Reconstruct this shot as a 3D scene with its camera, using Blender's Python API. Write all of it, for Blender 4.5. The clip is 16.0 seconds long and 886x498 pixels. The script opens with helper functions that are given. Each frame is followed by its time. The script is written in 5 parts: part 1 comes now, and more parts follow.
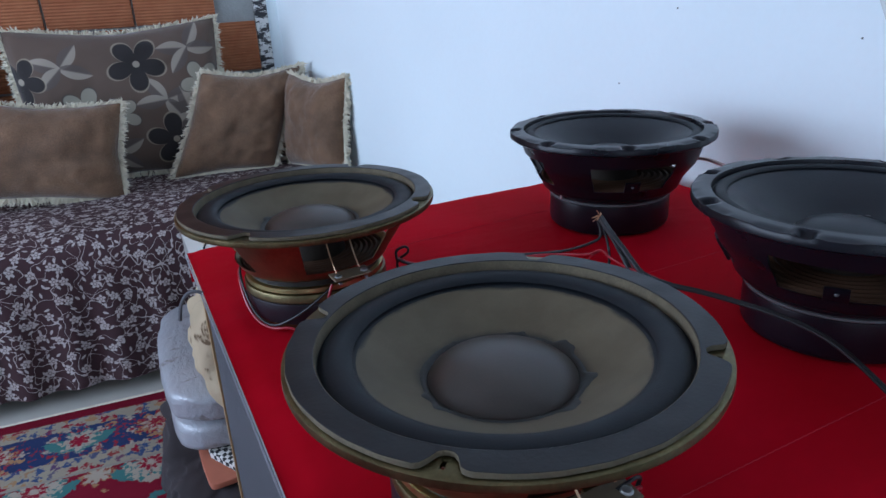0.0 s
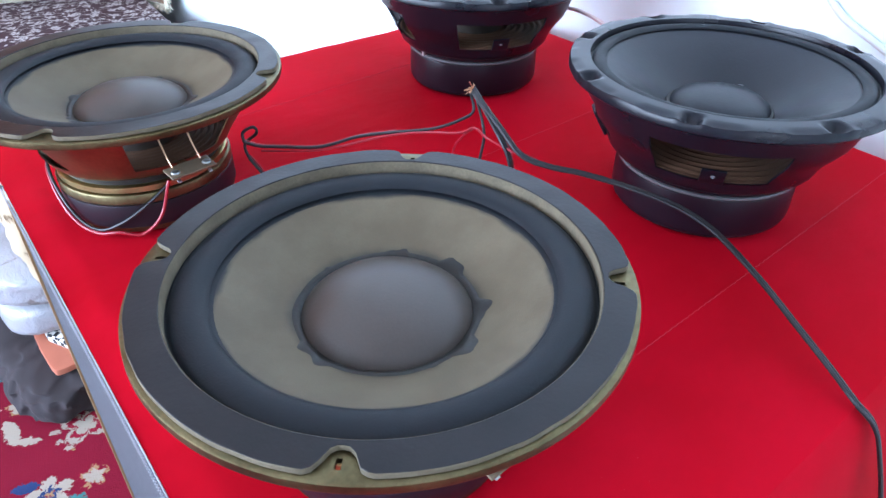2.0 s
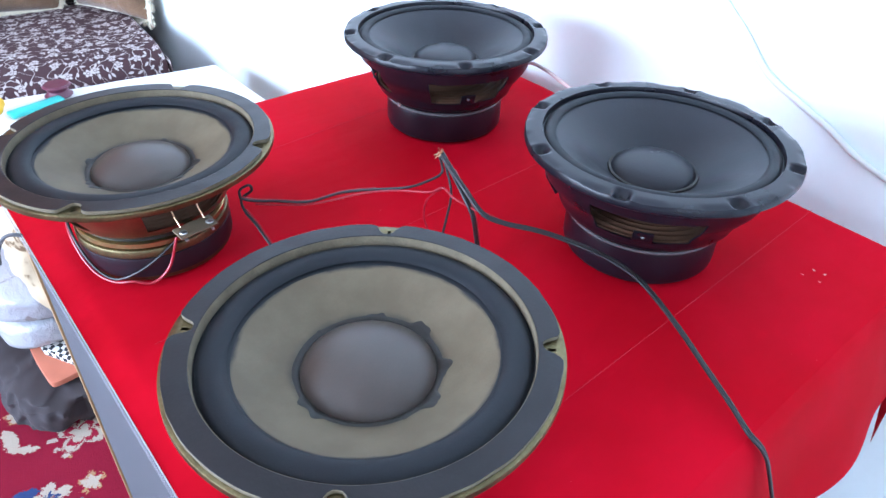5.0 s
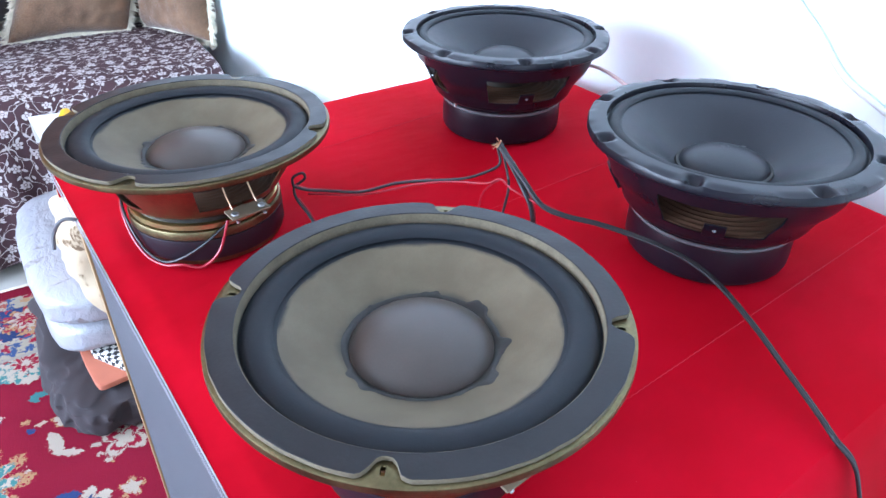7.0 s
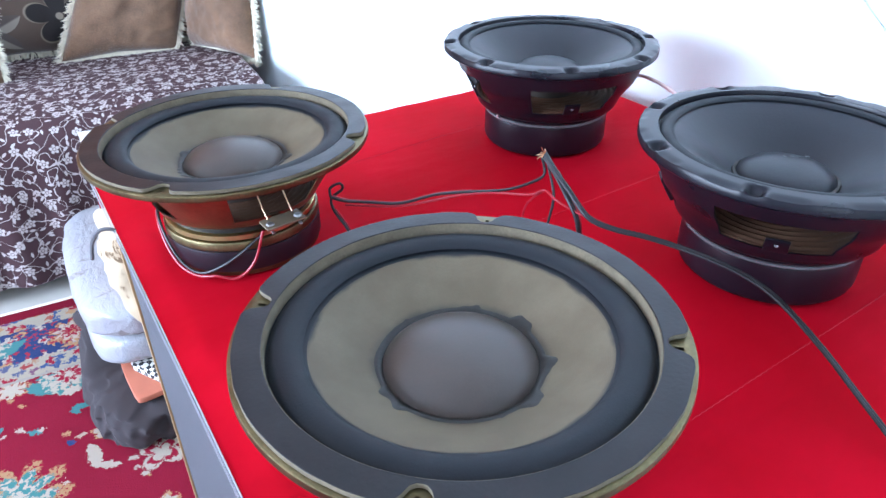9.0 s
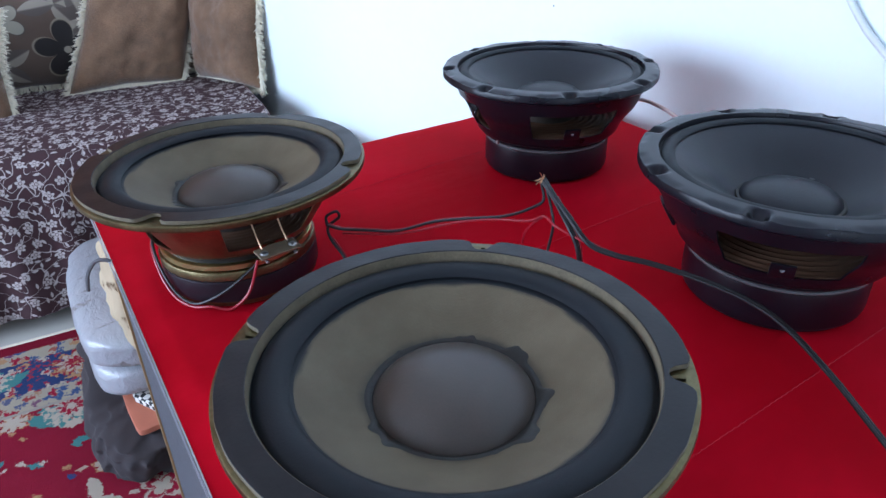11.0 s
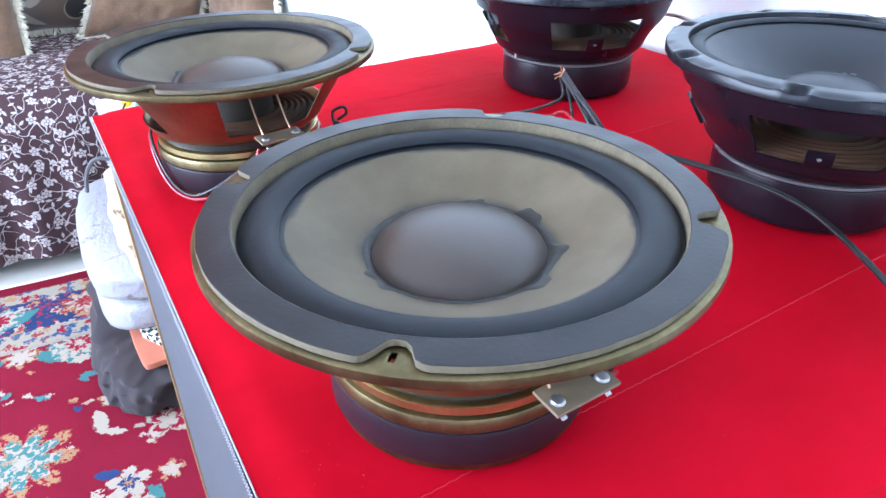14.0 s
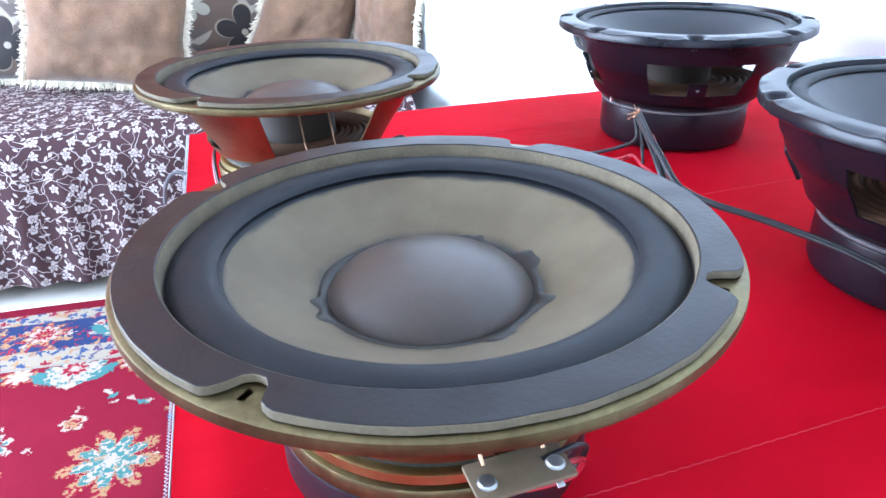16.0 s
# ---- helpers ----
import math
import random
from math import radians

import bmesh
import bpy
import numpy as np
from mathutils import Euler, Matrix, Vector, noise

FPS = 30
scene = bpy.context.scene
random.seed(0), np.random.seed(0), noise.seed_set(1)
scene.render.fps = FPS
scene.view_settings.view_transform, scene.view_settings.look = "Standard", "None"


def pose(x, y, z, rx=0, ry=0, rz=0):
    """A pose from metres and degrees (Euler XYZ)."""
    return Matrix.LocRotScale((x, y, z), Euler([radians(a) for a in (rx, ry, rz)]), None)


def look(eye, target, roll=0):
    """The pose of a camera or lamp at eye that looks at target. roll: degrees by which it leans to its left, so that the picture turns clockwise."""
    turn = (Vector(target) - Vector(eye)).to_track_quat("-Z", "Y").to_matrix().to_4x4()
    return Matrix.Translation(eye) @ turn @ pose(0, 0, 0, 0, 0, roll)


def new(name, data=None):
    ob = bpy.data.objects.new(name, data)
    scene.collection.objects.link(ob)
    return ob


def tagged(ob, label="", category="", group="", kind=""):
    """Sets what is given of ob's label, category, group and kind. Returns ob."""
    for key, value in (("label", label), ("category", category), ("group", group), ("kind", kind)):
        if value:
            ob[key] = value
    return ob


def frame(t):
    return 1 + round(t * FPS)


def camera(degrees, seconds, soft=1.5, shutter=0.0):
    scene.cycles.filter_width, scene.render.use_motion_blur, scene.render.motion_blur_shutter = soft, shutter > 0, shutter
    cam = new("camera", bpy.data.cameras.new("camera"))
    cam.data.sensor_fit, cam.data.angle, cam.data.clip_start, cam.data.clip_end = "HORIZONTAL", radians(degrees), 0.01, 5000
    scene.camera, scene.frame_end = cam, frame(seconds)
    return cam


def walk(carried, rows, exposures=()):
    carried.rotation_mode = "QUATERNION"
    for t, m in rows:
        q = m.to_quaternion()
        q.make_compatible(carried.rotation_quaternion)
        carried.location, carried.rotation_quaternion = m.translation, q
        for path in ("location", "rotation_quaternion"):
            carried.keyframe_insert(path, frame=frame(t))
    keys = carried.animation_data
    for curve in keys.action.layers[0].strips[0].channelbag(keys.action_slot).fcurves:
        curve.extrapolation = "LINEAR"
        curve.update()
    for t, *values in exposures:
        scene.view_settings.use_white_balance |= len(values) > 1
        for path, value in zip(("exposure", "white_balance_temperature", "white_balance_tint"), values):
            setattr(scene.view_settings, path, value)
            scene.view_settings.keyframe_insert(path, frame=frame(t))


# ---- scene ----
cam = camera(65.7, 16.0)
PATH = [
    (0, (-0.0604, -0.538, 1.1005), (0.4134, 0.4763, 0.6684), -3.16),
    (0.5, (-0.0222, -0.6109, 1.1455), (0.4233, 0.3979, 0.6722), -3.36),
    (1, (0.0209, -0.6118, 1.1518), (0.4489, 0.3641, 0.5999), -2.05),
    (1.5, (0.0066, -0.5529, 1.1612), (0.591, 0.2821, 0.5277), 0.31),
    (2, (-0.0282, -0.4522, 1.1231), (0.5818, 0.3056, 0.4204), 0.58),
    (2.5, (-0.0521, -0.4747, 1.1138), (0.5464, 0.2655, 0.3831), 0.29),
    (3, (-0.068, -0.4814, 1.1758), (0.5402, 0.2577, 0.452), 0.74),
    (3.5, (-0.068, -0.5, 1.2282), (0.5441, 0.2343, 0.5029), 0.91),
    (3.7, (-0.0636, -0.4989, 1.2447), (0.5555, 0.2215, 0.5115), 1.21),
    (5.8, (-0.0532, -0.4916, 1.1956), (0.5776, 0.2564, 0.5008), 2.01),
    (6, (-0.0608, -0.4921, 1.1853), (0.5442, 0.2749, 0.4884), 0.89),
    (6.5, (-0.0656, -0.4918, 1.1841), (0.5225, 0.2912, 0.4904), 0.3),
    (7, (-0.0633, -0.4896, 1.1752), (0.5303, 0.3141, 0.5106), 0.87),
    (7.5, (-0.0545, -0.4858, 1.168), (0.5207, 0.3355, 0.5088), 0.06),
    (8, (-0.0538, -0.4791, 1.1615), (0.508, 0.3572, 0.5096), -0.41),
    (8.5, (-0.0507, -0.4722, 1.1537), (0.5025, 0.3746, 0.5081), -0.36),
    (9, (-0.0506, -0.4711, 1.1536), (0.4953, 0.387, 0.5168), -0.69),
    (9.5, (-0.0492, -0.4682, 1.1526), (0.4912, 0.4015, 0.5268), -0.78),
    (9.7, (-0.0473, -0.4669, 1.1533), (0.491, 0.4069, 0.5314), -0.78),
    (11.8, (-0.0315, -0.467, 1.1285), (0.527, 0.4138, 0.5349), -2.86),
    (12, (-0.0394, -0.4648, 1.1187), (0.5072, 0.3688, 0.4507), -2.22),
    (12.5, (-0.0339, -0.4674, 1.1092), (0.4918, 0.3614, 0.4188), -3.42),
    (13, (-0.0345, -0.4796, 1.1009), (0.4663, 0.3734, 0.4214), -3.53),
    (13.5, (-0.0445, -0.4924, 1.099), (0.4699, 0.3911, 0.4706), -1.5),
    (14, (-0.0363, -0.4774, 1.0595), (0.4768, 0.4074, 0.4319), -0.93),
    (14.5, (-0.0113, -0.4586, 1.0461), (0.4977, 0.4254, 0.414), -2.01),
    (15, (0.0105, -0.4505, 1.0371), (0.5052, 0.4572, 0.4276), -1.22),
    (15.5, (0.0278, -0.4535, 1.0329), (0.4756, 0.5073, 0.4707), -0.37),
    (16, (0.0633, -0.4758, 1.023), (0.3743, 0.5478, 0.4794), -1.31),
]

# exposure follows the phone's automatic metering
EXPOSURES = [(0, -1.25), (0.5, -1.05), (1.0, -0.82), (1.6, 0.30), (2.2, 0.60), (3.0, 1.05), (3.5, 1.05), (5.9, 0.50), (7, 0.67), (9.7, 0.67), (11.5, -0.65), (11.9, -0.55), (12.5, 0.74), (13.4, 0.93), (16, 1.0)]
walk(cam, [(t, look(e, p, r)) for t, e, p, r in PATH], EXPOSURES)

# ---------------------------------------------------------------- world and light
world = bpy.data.worlds.new("sky")
scene.world = world
world.use_nodes = True
wn = world.node_tree.nodes
sky = wn.new("ShaderNodeTexSky")
sky.sky_type = "NISHITA"
sky.sun_disc = False
sky.sun_elevation, sky.sun_rotation = radians(63), radians(180)
wn["Background"].inputs[1].default_value = 0.12
world.node_tree.links.new(sky.outputs[0], wn["Background"].inputs[0])

sun = new("sun", bpy.data.lights.new("sun", "SUN"))
sun.data.energy, sun.data.angle, sun.data.color = 2.5, radians(0.5), (1, 0.95, 0.88)
sun.matrix_world = look((0, -3, 6), (0, 0, 0))


def window_light(name, eye, target, w, h, power, color):
    ob = new(name, bpy.data.lights.new(name, "AREA"))
    ob.data.shape, ob.data.size, ob.data.size_y = "RECTANGLE", w, h
    ob.data.energy, ob.data.color = power, color
    ob.matrix_world = look(eye, target)
    return ob


window_light("window_light", (-2.50, 0.85, 1.32), (0, 0.85, 1.28), 2.6, 1.35, 216, (0.595, 0.745, 1.02))
window_light("window_light", (-0.7, -2.30, 1.40), (-0.7, 0, 1.36), 1.6, 1.3, 15, (0.595, 0.745, 1.02))


# ---------------------------------------------------------------- node helpers
class Net:
    """Short hand for building shader trees."""

    def __init__(self, name):
        self.m = bpy.data.materials.new(name)
        self.m.use_nodes = True
        self.t = self.m.node_tree
        self.b = self.t.nodes["Principled BSDF"]

    def put(self, sock, v):
        if isinstance(v, bpy.types.NodeSocket):
            self.t.links.new(v, sock)
        elif isinstance(v, tuple) and len(v) == 3 and sock.type == "RGBA":
            sock.default_value = (*v, 1)
        else:
            sock.default_value = v

    def math(self, op, a, b=0.0, c=0.0):
        n = self.t.nodes.new("ShaderNodeMath")
        n.operation = op
        for i, v in enumerate((a, b, c)):
            self.put(n.inputs[i], v)
        return n.outputs[0]

    def vec(self, op, a, b=(0, 0, 0)):
        n = self.t.nodes.new("ShaderNodeVectorMath")
        n.operation = op
        self.put(n.inputs[0], a)
        if op == "SCALE":
            self.put(n.inputs[3], b)
        else:
            self.put(n.inputs[1], b)
        return n.outputs["Value"] if op in ("LENGTH", "DOT_PRODUCT", "DISTANCE") else n.outputs[0]

    def xyz(self, v):
        n = self.t.nodes.new("ShaderNodeSeparateXYZ")
        self.put(n.inputs[0], v)
        return n.outputs

    def join(self, x, y, z=0.0):
        n = self.t.nodes.new("ShaderNodeCombineXYZ")
        for i, v in enumerate((x, y, z)):
            self.put(n.inputs[i], v)
        return n.outputs[0]

    def coord(self, kind="Object"):
        return self.t.nodes.new("ShaderNodeTexCoord").outputs[kind]

    def noise(self, v, scale, detail=3.0, rough=0.55, out="Fac"):
        n = self.t.nodes.new("ShaderNodeTexNoise")
        self.put(n.inputs["Vector"], v)
        n.inputs["Scale"].default_value, n.inputs["Detail"].default_value = scale, detail
        n.inputs["Roughness"].default_value = rough
        return n.outputs[out]

    def voro(self, v, scale, out="Distance", rand=1.0, feature="F1"):
        n = self.t.nodes.new("ShaderNodeTexVoronoi")
        n.feature = feature
        n.voronoi_dimensions = "2D"
        self.put(n.inputs["Vector"], v)
        n.inputs["Scale"].default_value, n.inputs["Randomness"].default_value = scale, rand
        return n.outputs[out]

    def wave(self, v, scale, axis="X", dist=0.0):
        n = self.t.nodes.new("ShaderNodeTexWave")
        n.bands_direction = axis
        self.put(n.inputs["Vector"], v)
        n.inputs["Scale"].default_value, n.inputs["Distortion"].default_value = scale, dist
        return n.outputs["Fac"]

    def ramp(self, f, lo, hi, a=0.0, b=1.0):
        n = self.t.nodes.new("ShaderNodeMapRange")
        n.interpolation_type = "SMOOTHSTEP"
        for i, v in enumerate((f, lo, hi, a, b)):
            self.put(n.inputs[i], v)
        return n.outputs[0]

    def mix(self, f, a, b, mode="MIX"):
        n = self.t.nodes.new("ShaderNodeMix")
        n.data_type, n.blend_type = "RGBA", mode
        self.put(n.inputs[0], f)
        self.put(n.inputs[6], a)
        self.put(n.inputs[7], b)
        return n.outputs[2]

    def bump(self, h, strength, dist=0.002):
        n = self.t.nodes.new("ShaderNodeBump")
        n.inputs["Strength"].default_value, n.inputs["Distance"].default_value = strength, dist
        self.put(n.inputs["Height"], h)
        self.put(self.b.inputs["Normal"], n.outputs[0])

    def done(self, color=None, rough=None, metal=None, **more):
        for k, v in (("Base Color", color), ("Roughness", rough), ("Metallic", metal), *more.items()):
            if v is not None:
                self.put(self.b.inputs[k.replace("_", " ")], v)
        return self.m

    def flower(self, p, size, petals=5, turn=0.0):
        """Mask of a petalled flower round the origin of the 2D vector p."""
        x, y, _ = self.xyz(p)
        a = self.math("ADD", self.math("ARCTAN2", y, x), turn)
        lobe = self.math("ABSOLUTE", self.math("COSINE", self.math("MULTIPLY", a, petals / 2)))
        edge = self.math("MULTIPLY", self.math("MULTIPLY_ADD", self.math("POWER", lobe, 0.7), 0.62, 0.38), size)
        r = self.vec("LENGTH", p)
        return self.ramp(self.math("SUBTRACT", edge, r), -0.04 * size, 0.04 * size), r

    def ellipse(self, p, cx, cy, a, b, turn):
        """Mask of a pointed leaf of half sizes a, b at (cx, cy), turned by degrees."""
        d = self.vec("SUBTRACT", p, (cx, cy, 0))
        x, y, _ = self.xyz(d)
        c, s = math.cos(radians(turn)), math.sin(radians(turn))
        u = self.math("ADD", self.math("MULTIPLY", x, c), self.math("MULTIPLY", y, s))
        v = self.math("SUBTRACT", self.math("MULTIPLY", y, c), self.math("MULTIPLY", x, s))
        u = self.math("DIVIDE", u, a)
        v = self.math("DIVIDE", v, b)
        half = self.math("SUBTRACT", 1.0, self.math("MULTIPLY", u, u))
        return self.ramp(self.math("SUBTRACT", half, self.math("ABSOLUTE", v)), -0.06, 0.06), v


def varied(name, color, rough, amount=0.25, scale=12.0, fine=220.0, bump=0.15, metal=0.0, dist=0.001, **more):
    """A plain surface with stains at one scale and grain at another."""
    n = Net(name)
    p = n.coord()
    big, small = n.noise(p, scale, 4.0), n.noise(p, fine, 2.0)
    k = n.math("MULTIPLY_ADD", big, 2 * amount, 1 - amount)
    k = n.math("MULTIPLY", k, n.math("MULTIPLY_ADD", small, amount, 1 - amount / 2))
    c = n.mix(1.0, color, n.join(k, k, k), "MULTIPLY")
    n.bump(n.math("ADD", n.math("MULTIPLY", small, 0.6), big), bump, dist)
    r = n.math("MULTIPLY_ADD", big, 0.25, rough - 0.12)
    return n.done(c, r, metal, **more)


# ---------------------------------------------------------------- materials
M = {}
M["plaster"] = varied("plaster", (0.81, 0.90, 0.925), 0.75, 0.03, 2.5, 90, 0.12, dist=0.002)
M["ceiling"] = varied("ceiling_paint", (0.70, 0.70, 0.69), 0.8, 0.04, 2, 80, 0.1)
M["floor"] = varied("floor_sheet", (0.44, 0.42, 0.37), 0.45, 0.08, 5, 60, 0.05)
M["mortar"] = varied("mortar", (0.30, 0.31, 0.30), 0.9, 0.25, 14, 160, 0.6, dist=0.004)
M["gasket"] = varied("gasket", (0.0105, 0.0086, 0.0094), 0.36, 0.5, 22, 300, 0.22, Specular_IOR_Level=0.3)
M["gasket_edge"] = varied("gasket_board", (0.122, 0.097, 0.060), 0.85, 0.55, 60, 500, 0.3)
M["zinc"] = varied("yellow_zinc", (0.145, 0.118, 0.060), 0.40, 0.65, 34, 300, 0.08, metal=1.0)
M["basket_zinc"] = varied("basket_zinc", (0.25, 0.185, 0.10), 0.38, 0.4, 24, 200, 0.05, metal=1.0)
M["plate_zinc"] = varied("bright_zinc_plate", (0.36, 0.30, 0.14), 0.30, 0.35, 30, 300, 0.05, metal=1.0)
M["foam"] = varied("foam_surround", (0.0075, 0.0095, 0.0125), 0.55, 0.3, 50, 700, 0.2, Specular_IOR_Level=0.25)
M["cap"] = varied("dust_cap", (0.060, 0.046, 0.038), 0.38, 0.2, 40, 600, 0.12, Specular_IOR_Level=0.4)
M["glue"] = varied("glue", (0.018, 0.016, 0.013), 0.45, 0.3, 60, 300, 0.3, Specular_IOR_Level=0.3)
M["ferrite"] = varied("ferrite_magnet", (0.014, 0.009, 0.014), 0.40, 0.3, 30, 400, 0.15, Specular_IOR_Level=0.3)
M["black_frame"] = varied("black_paint_frame", (0.0055, 0.0055, 0.0095), 0.30, 0.25, 18, 500, 0.05, Specular_IOR_Level=0.28)
M["black_cone"] = varied("black_paper_cone", (0.0070, 0.0080, 0.0125), 0.42, 0.35, 22, 380, 0.25, Specular_IOR_Level=0.38)
M["black_magnet"] = varied("black_magnet", (0.0085, 0.0055, 0.0105), 0.34, 0.3, 26, 400, 0.1, Specular_IOR_Level=0.3)
M["spider"] = varied("spider_cloth", (0.105, 0.046, 0.021), 0.85, 0.2, 80, 600, 0.3)
# a darker brown than the cone's face, to make the basket's inside look dark
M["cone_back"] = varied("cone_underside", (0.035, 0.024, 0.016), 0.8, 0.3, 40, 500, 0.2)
M["steel"] = varied("screw_steel", (0.45, 0.45, 0.44), 0.48, 0.15, 90, 700, 0.1, metal=1.0)
M["fibre"] = varied("terminal_board", (0.16, 0.115, 0.07), 0.55, 0.25, 60, 500, 0.1)
M["wire_black"] = varied("black_cable", (0.010, 0.010, 0.012), 0.5, 0.2, 60, 500, 0.05)
M["wire_red"] = varied("red_cable", (0.33, 0.010, 0.022), 0.35, 0.2, 60, 500, 0.05)
M["wire_pink"] = varied("pink_cable", (0.62, 0.42, 0.40), 0.4, 0.15, 60, 500, 0.05)
M["copper"] = varied("copper_strands", (0.55, 0.33, 0.20), 0.35, 0.2, 90, 700, 0.1, metal=1.0)
M["wood"] = varied("table_wood", (0.36, 0.22, 0.10), 0.5, 0.25, 9, 120, 0.15)
M["dark_cloth"] = varied("charcoal_cloth", (0.034, 0.027, 0.029), 0.9, 0.3, 20, 600, 0.5)
M["orange_cloth"] = varied("orange_cloth", (0.46, 0.140, 0.080), 0.85, 0.15, 24, 500, 0.4)
M["fringe"] = varied("cream_fringe", (0.72, 0.66, 0.52), 0.9, 0.25, 60, 300, 0.4)
M["velvet"] = varied("brown_velvet", (0.160, 0.089, 0.050), 0.75, 0.9, 9, 260, 0.7, dist=0.006, Specular_IOR_Level=0.25, Sheen_Weight=0.3)
M["plate_line"] = varied("worn_plate_edge", (0.11, 0.11, 0.115), 0.5, 0.3, 60, 400, 0.1)
M["hose"] = varied("pale_hose", (0.66, 0.70, 0.68), 0.4, 0.1, 20, 300, 0.05)
M["yellow"] = varied("yellow_plastic", (0.80, 0.45, 0.02), 0.4, 0.1, 40, 300, 0.05)
M["teal"] = varied("teal_plastic", (0.03, 0.42, 0.38), 0.4, 0.15, 30, 300, 0.05)
M["maroon"] = varied("maroon_plastic", (0.10, 0.02, 0.04), 0.35, 0.2, 40, 300, 0.05)


def red_cloth():
    n = Net("red_tablecloth")
    p = n.coord()
    soft, fine = n.noise(p, 6, 4), n.noise(p, 900, 1)
    weave = n.math("MULTIPLY", n.wave(p, 380, "X"), n.wave(p, 380, "Y"))
    c = n.mix(n.ramp(soft, 0.3, 0.7), (0.44, 0.0013, 0.009), (0.53, 0.0020, 0.015))
    c = n.mix(n.math("MULTIPLY", fine, 0.25), c, (0.34, 0.0013, 0.009))
    lint = n.ramp(n.noise(p, 260, 2, 0.8), 0.73, 0.78)
    patch = n.ramp(n.noise(p, 9, 2), 0.60, 0.75)
    c = n.mix(n.math("MULTIPLY", n.math("MULTIPLY", lint, patch), 0.5), c, (0.75, 0.45, 0.42))
    wrinkle = n.noise(n.vec("MULTIPLY", p, (5, 17, 1)), 1.0, 3)
    n.bump(n.math("ADD", n.math("ADD", n.math("MULTIPLY", soft, 2.0), n.math("MULTIPLY", wrinkle, 3.0)), n.math("MULTIPLY", weave, 0.04)), 0.5, 0.003)
    return n.done(c, 0.8, Specular_IOR_Level=0.05)


M["red"] = red_cloth()
M["seam"] = varied("red_thread", (0.48, 0.018, 0.038), 0.8, 0.2, 90, 500, 0.2)


def grey_weave():
    n = Net("grey_woven_cover")
    p = n.coord()
    w = n.wave(p, 260, "Y", 1.2)
    b = n.noise(p, 8, 3)
    c = n.mix(w, (0.085, 0.089, 0.105), (0.215, 0.222, 0.250))
    c = n.mix(n.math("MULTIPLY", b, 0.3), c, (0.19, 0.195, 0.215))
    n.bump(w, 0.4, 0.001)
    return n.done(c, 0.75)


M["grey"] = grey_weave()


def cone_paper():
    n = Net("khaki_cone_paper")
    p = n.coord()
    x, y, z = n.xyz(p)
    r = n.vec("LENGTH", n.join(x, y))
    ring = n.wave(n.join(r, 0.0), 300, "X", 0.4)
    s, f = n.noise(p, 26, 4), n.noise(p, 600, 2)
    c = n.mix(n.ramp(s, 0.3, 0.75), (0.104, 0.078, 0.044), (0.140, 0.109, 0.065))
    c = n.mix(n.math("MULTIPLY", f, 0.35), c, (0.080, 0.066, 0.042))
    rr = n.math("ADD", r, n.math("MULTIPLY_ADD", s, 0.010, -0.005))
    dye = n.math("MAXIMUM", n.ramp(rr, 0.0985, 0.1030), n.ramp(rr, 0.0640, 0.055, 0.0, 0.7))
    c = n.mix(dye, c, (0.012, 0.012, 0.013))
    n.bump(n.math("ADD", n.math("MULTIPLY", ring, 0.3), f), 0.2, 0.0008)
    return n.done(c, 0.6, Specular_IOR_Level=0.35)


M["cone"] = cone_paper()


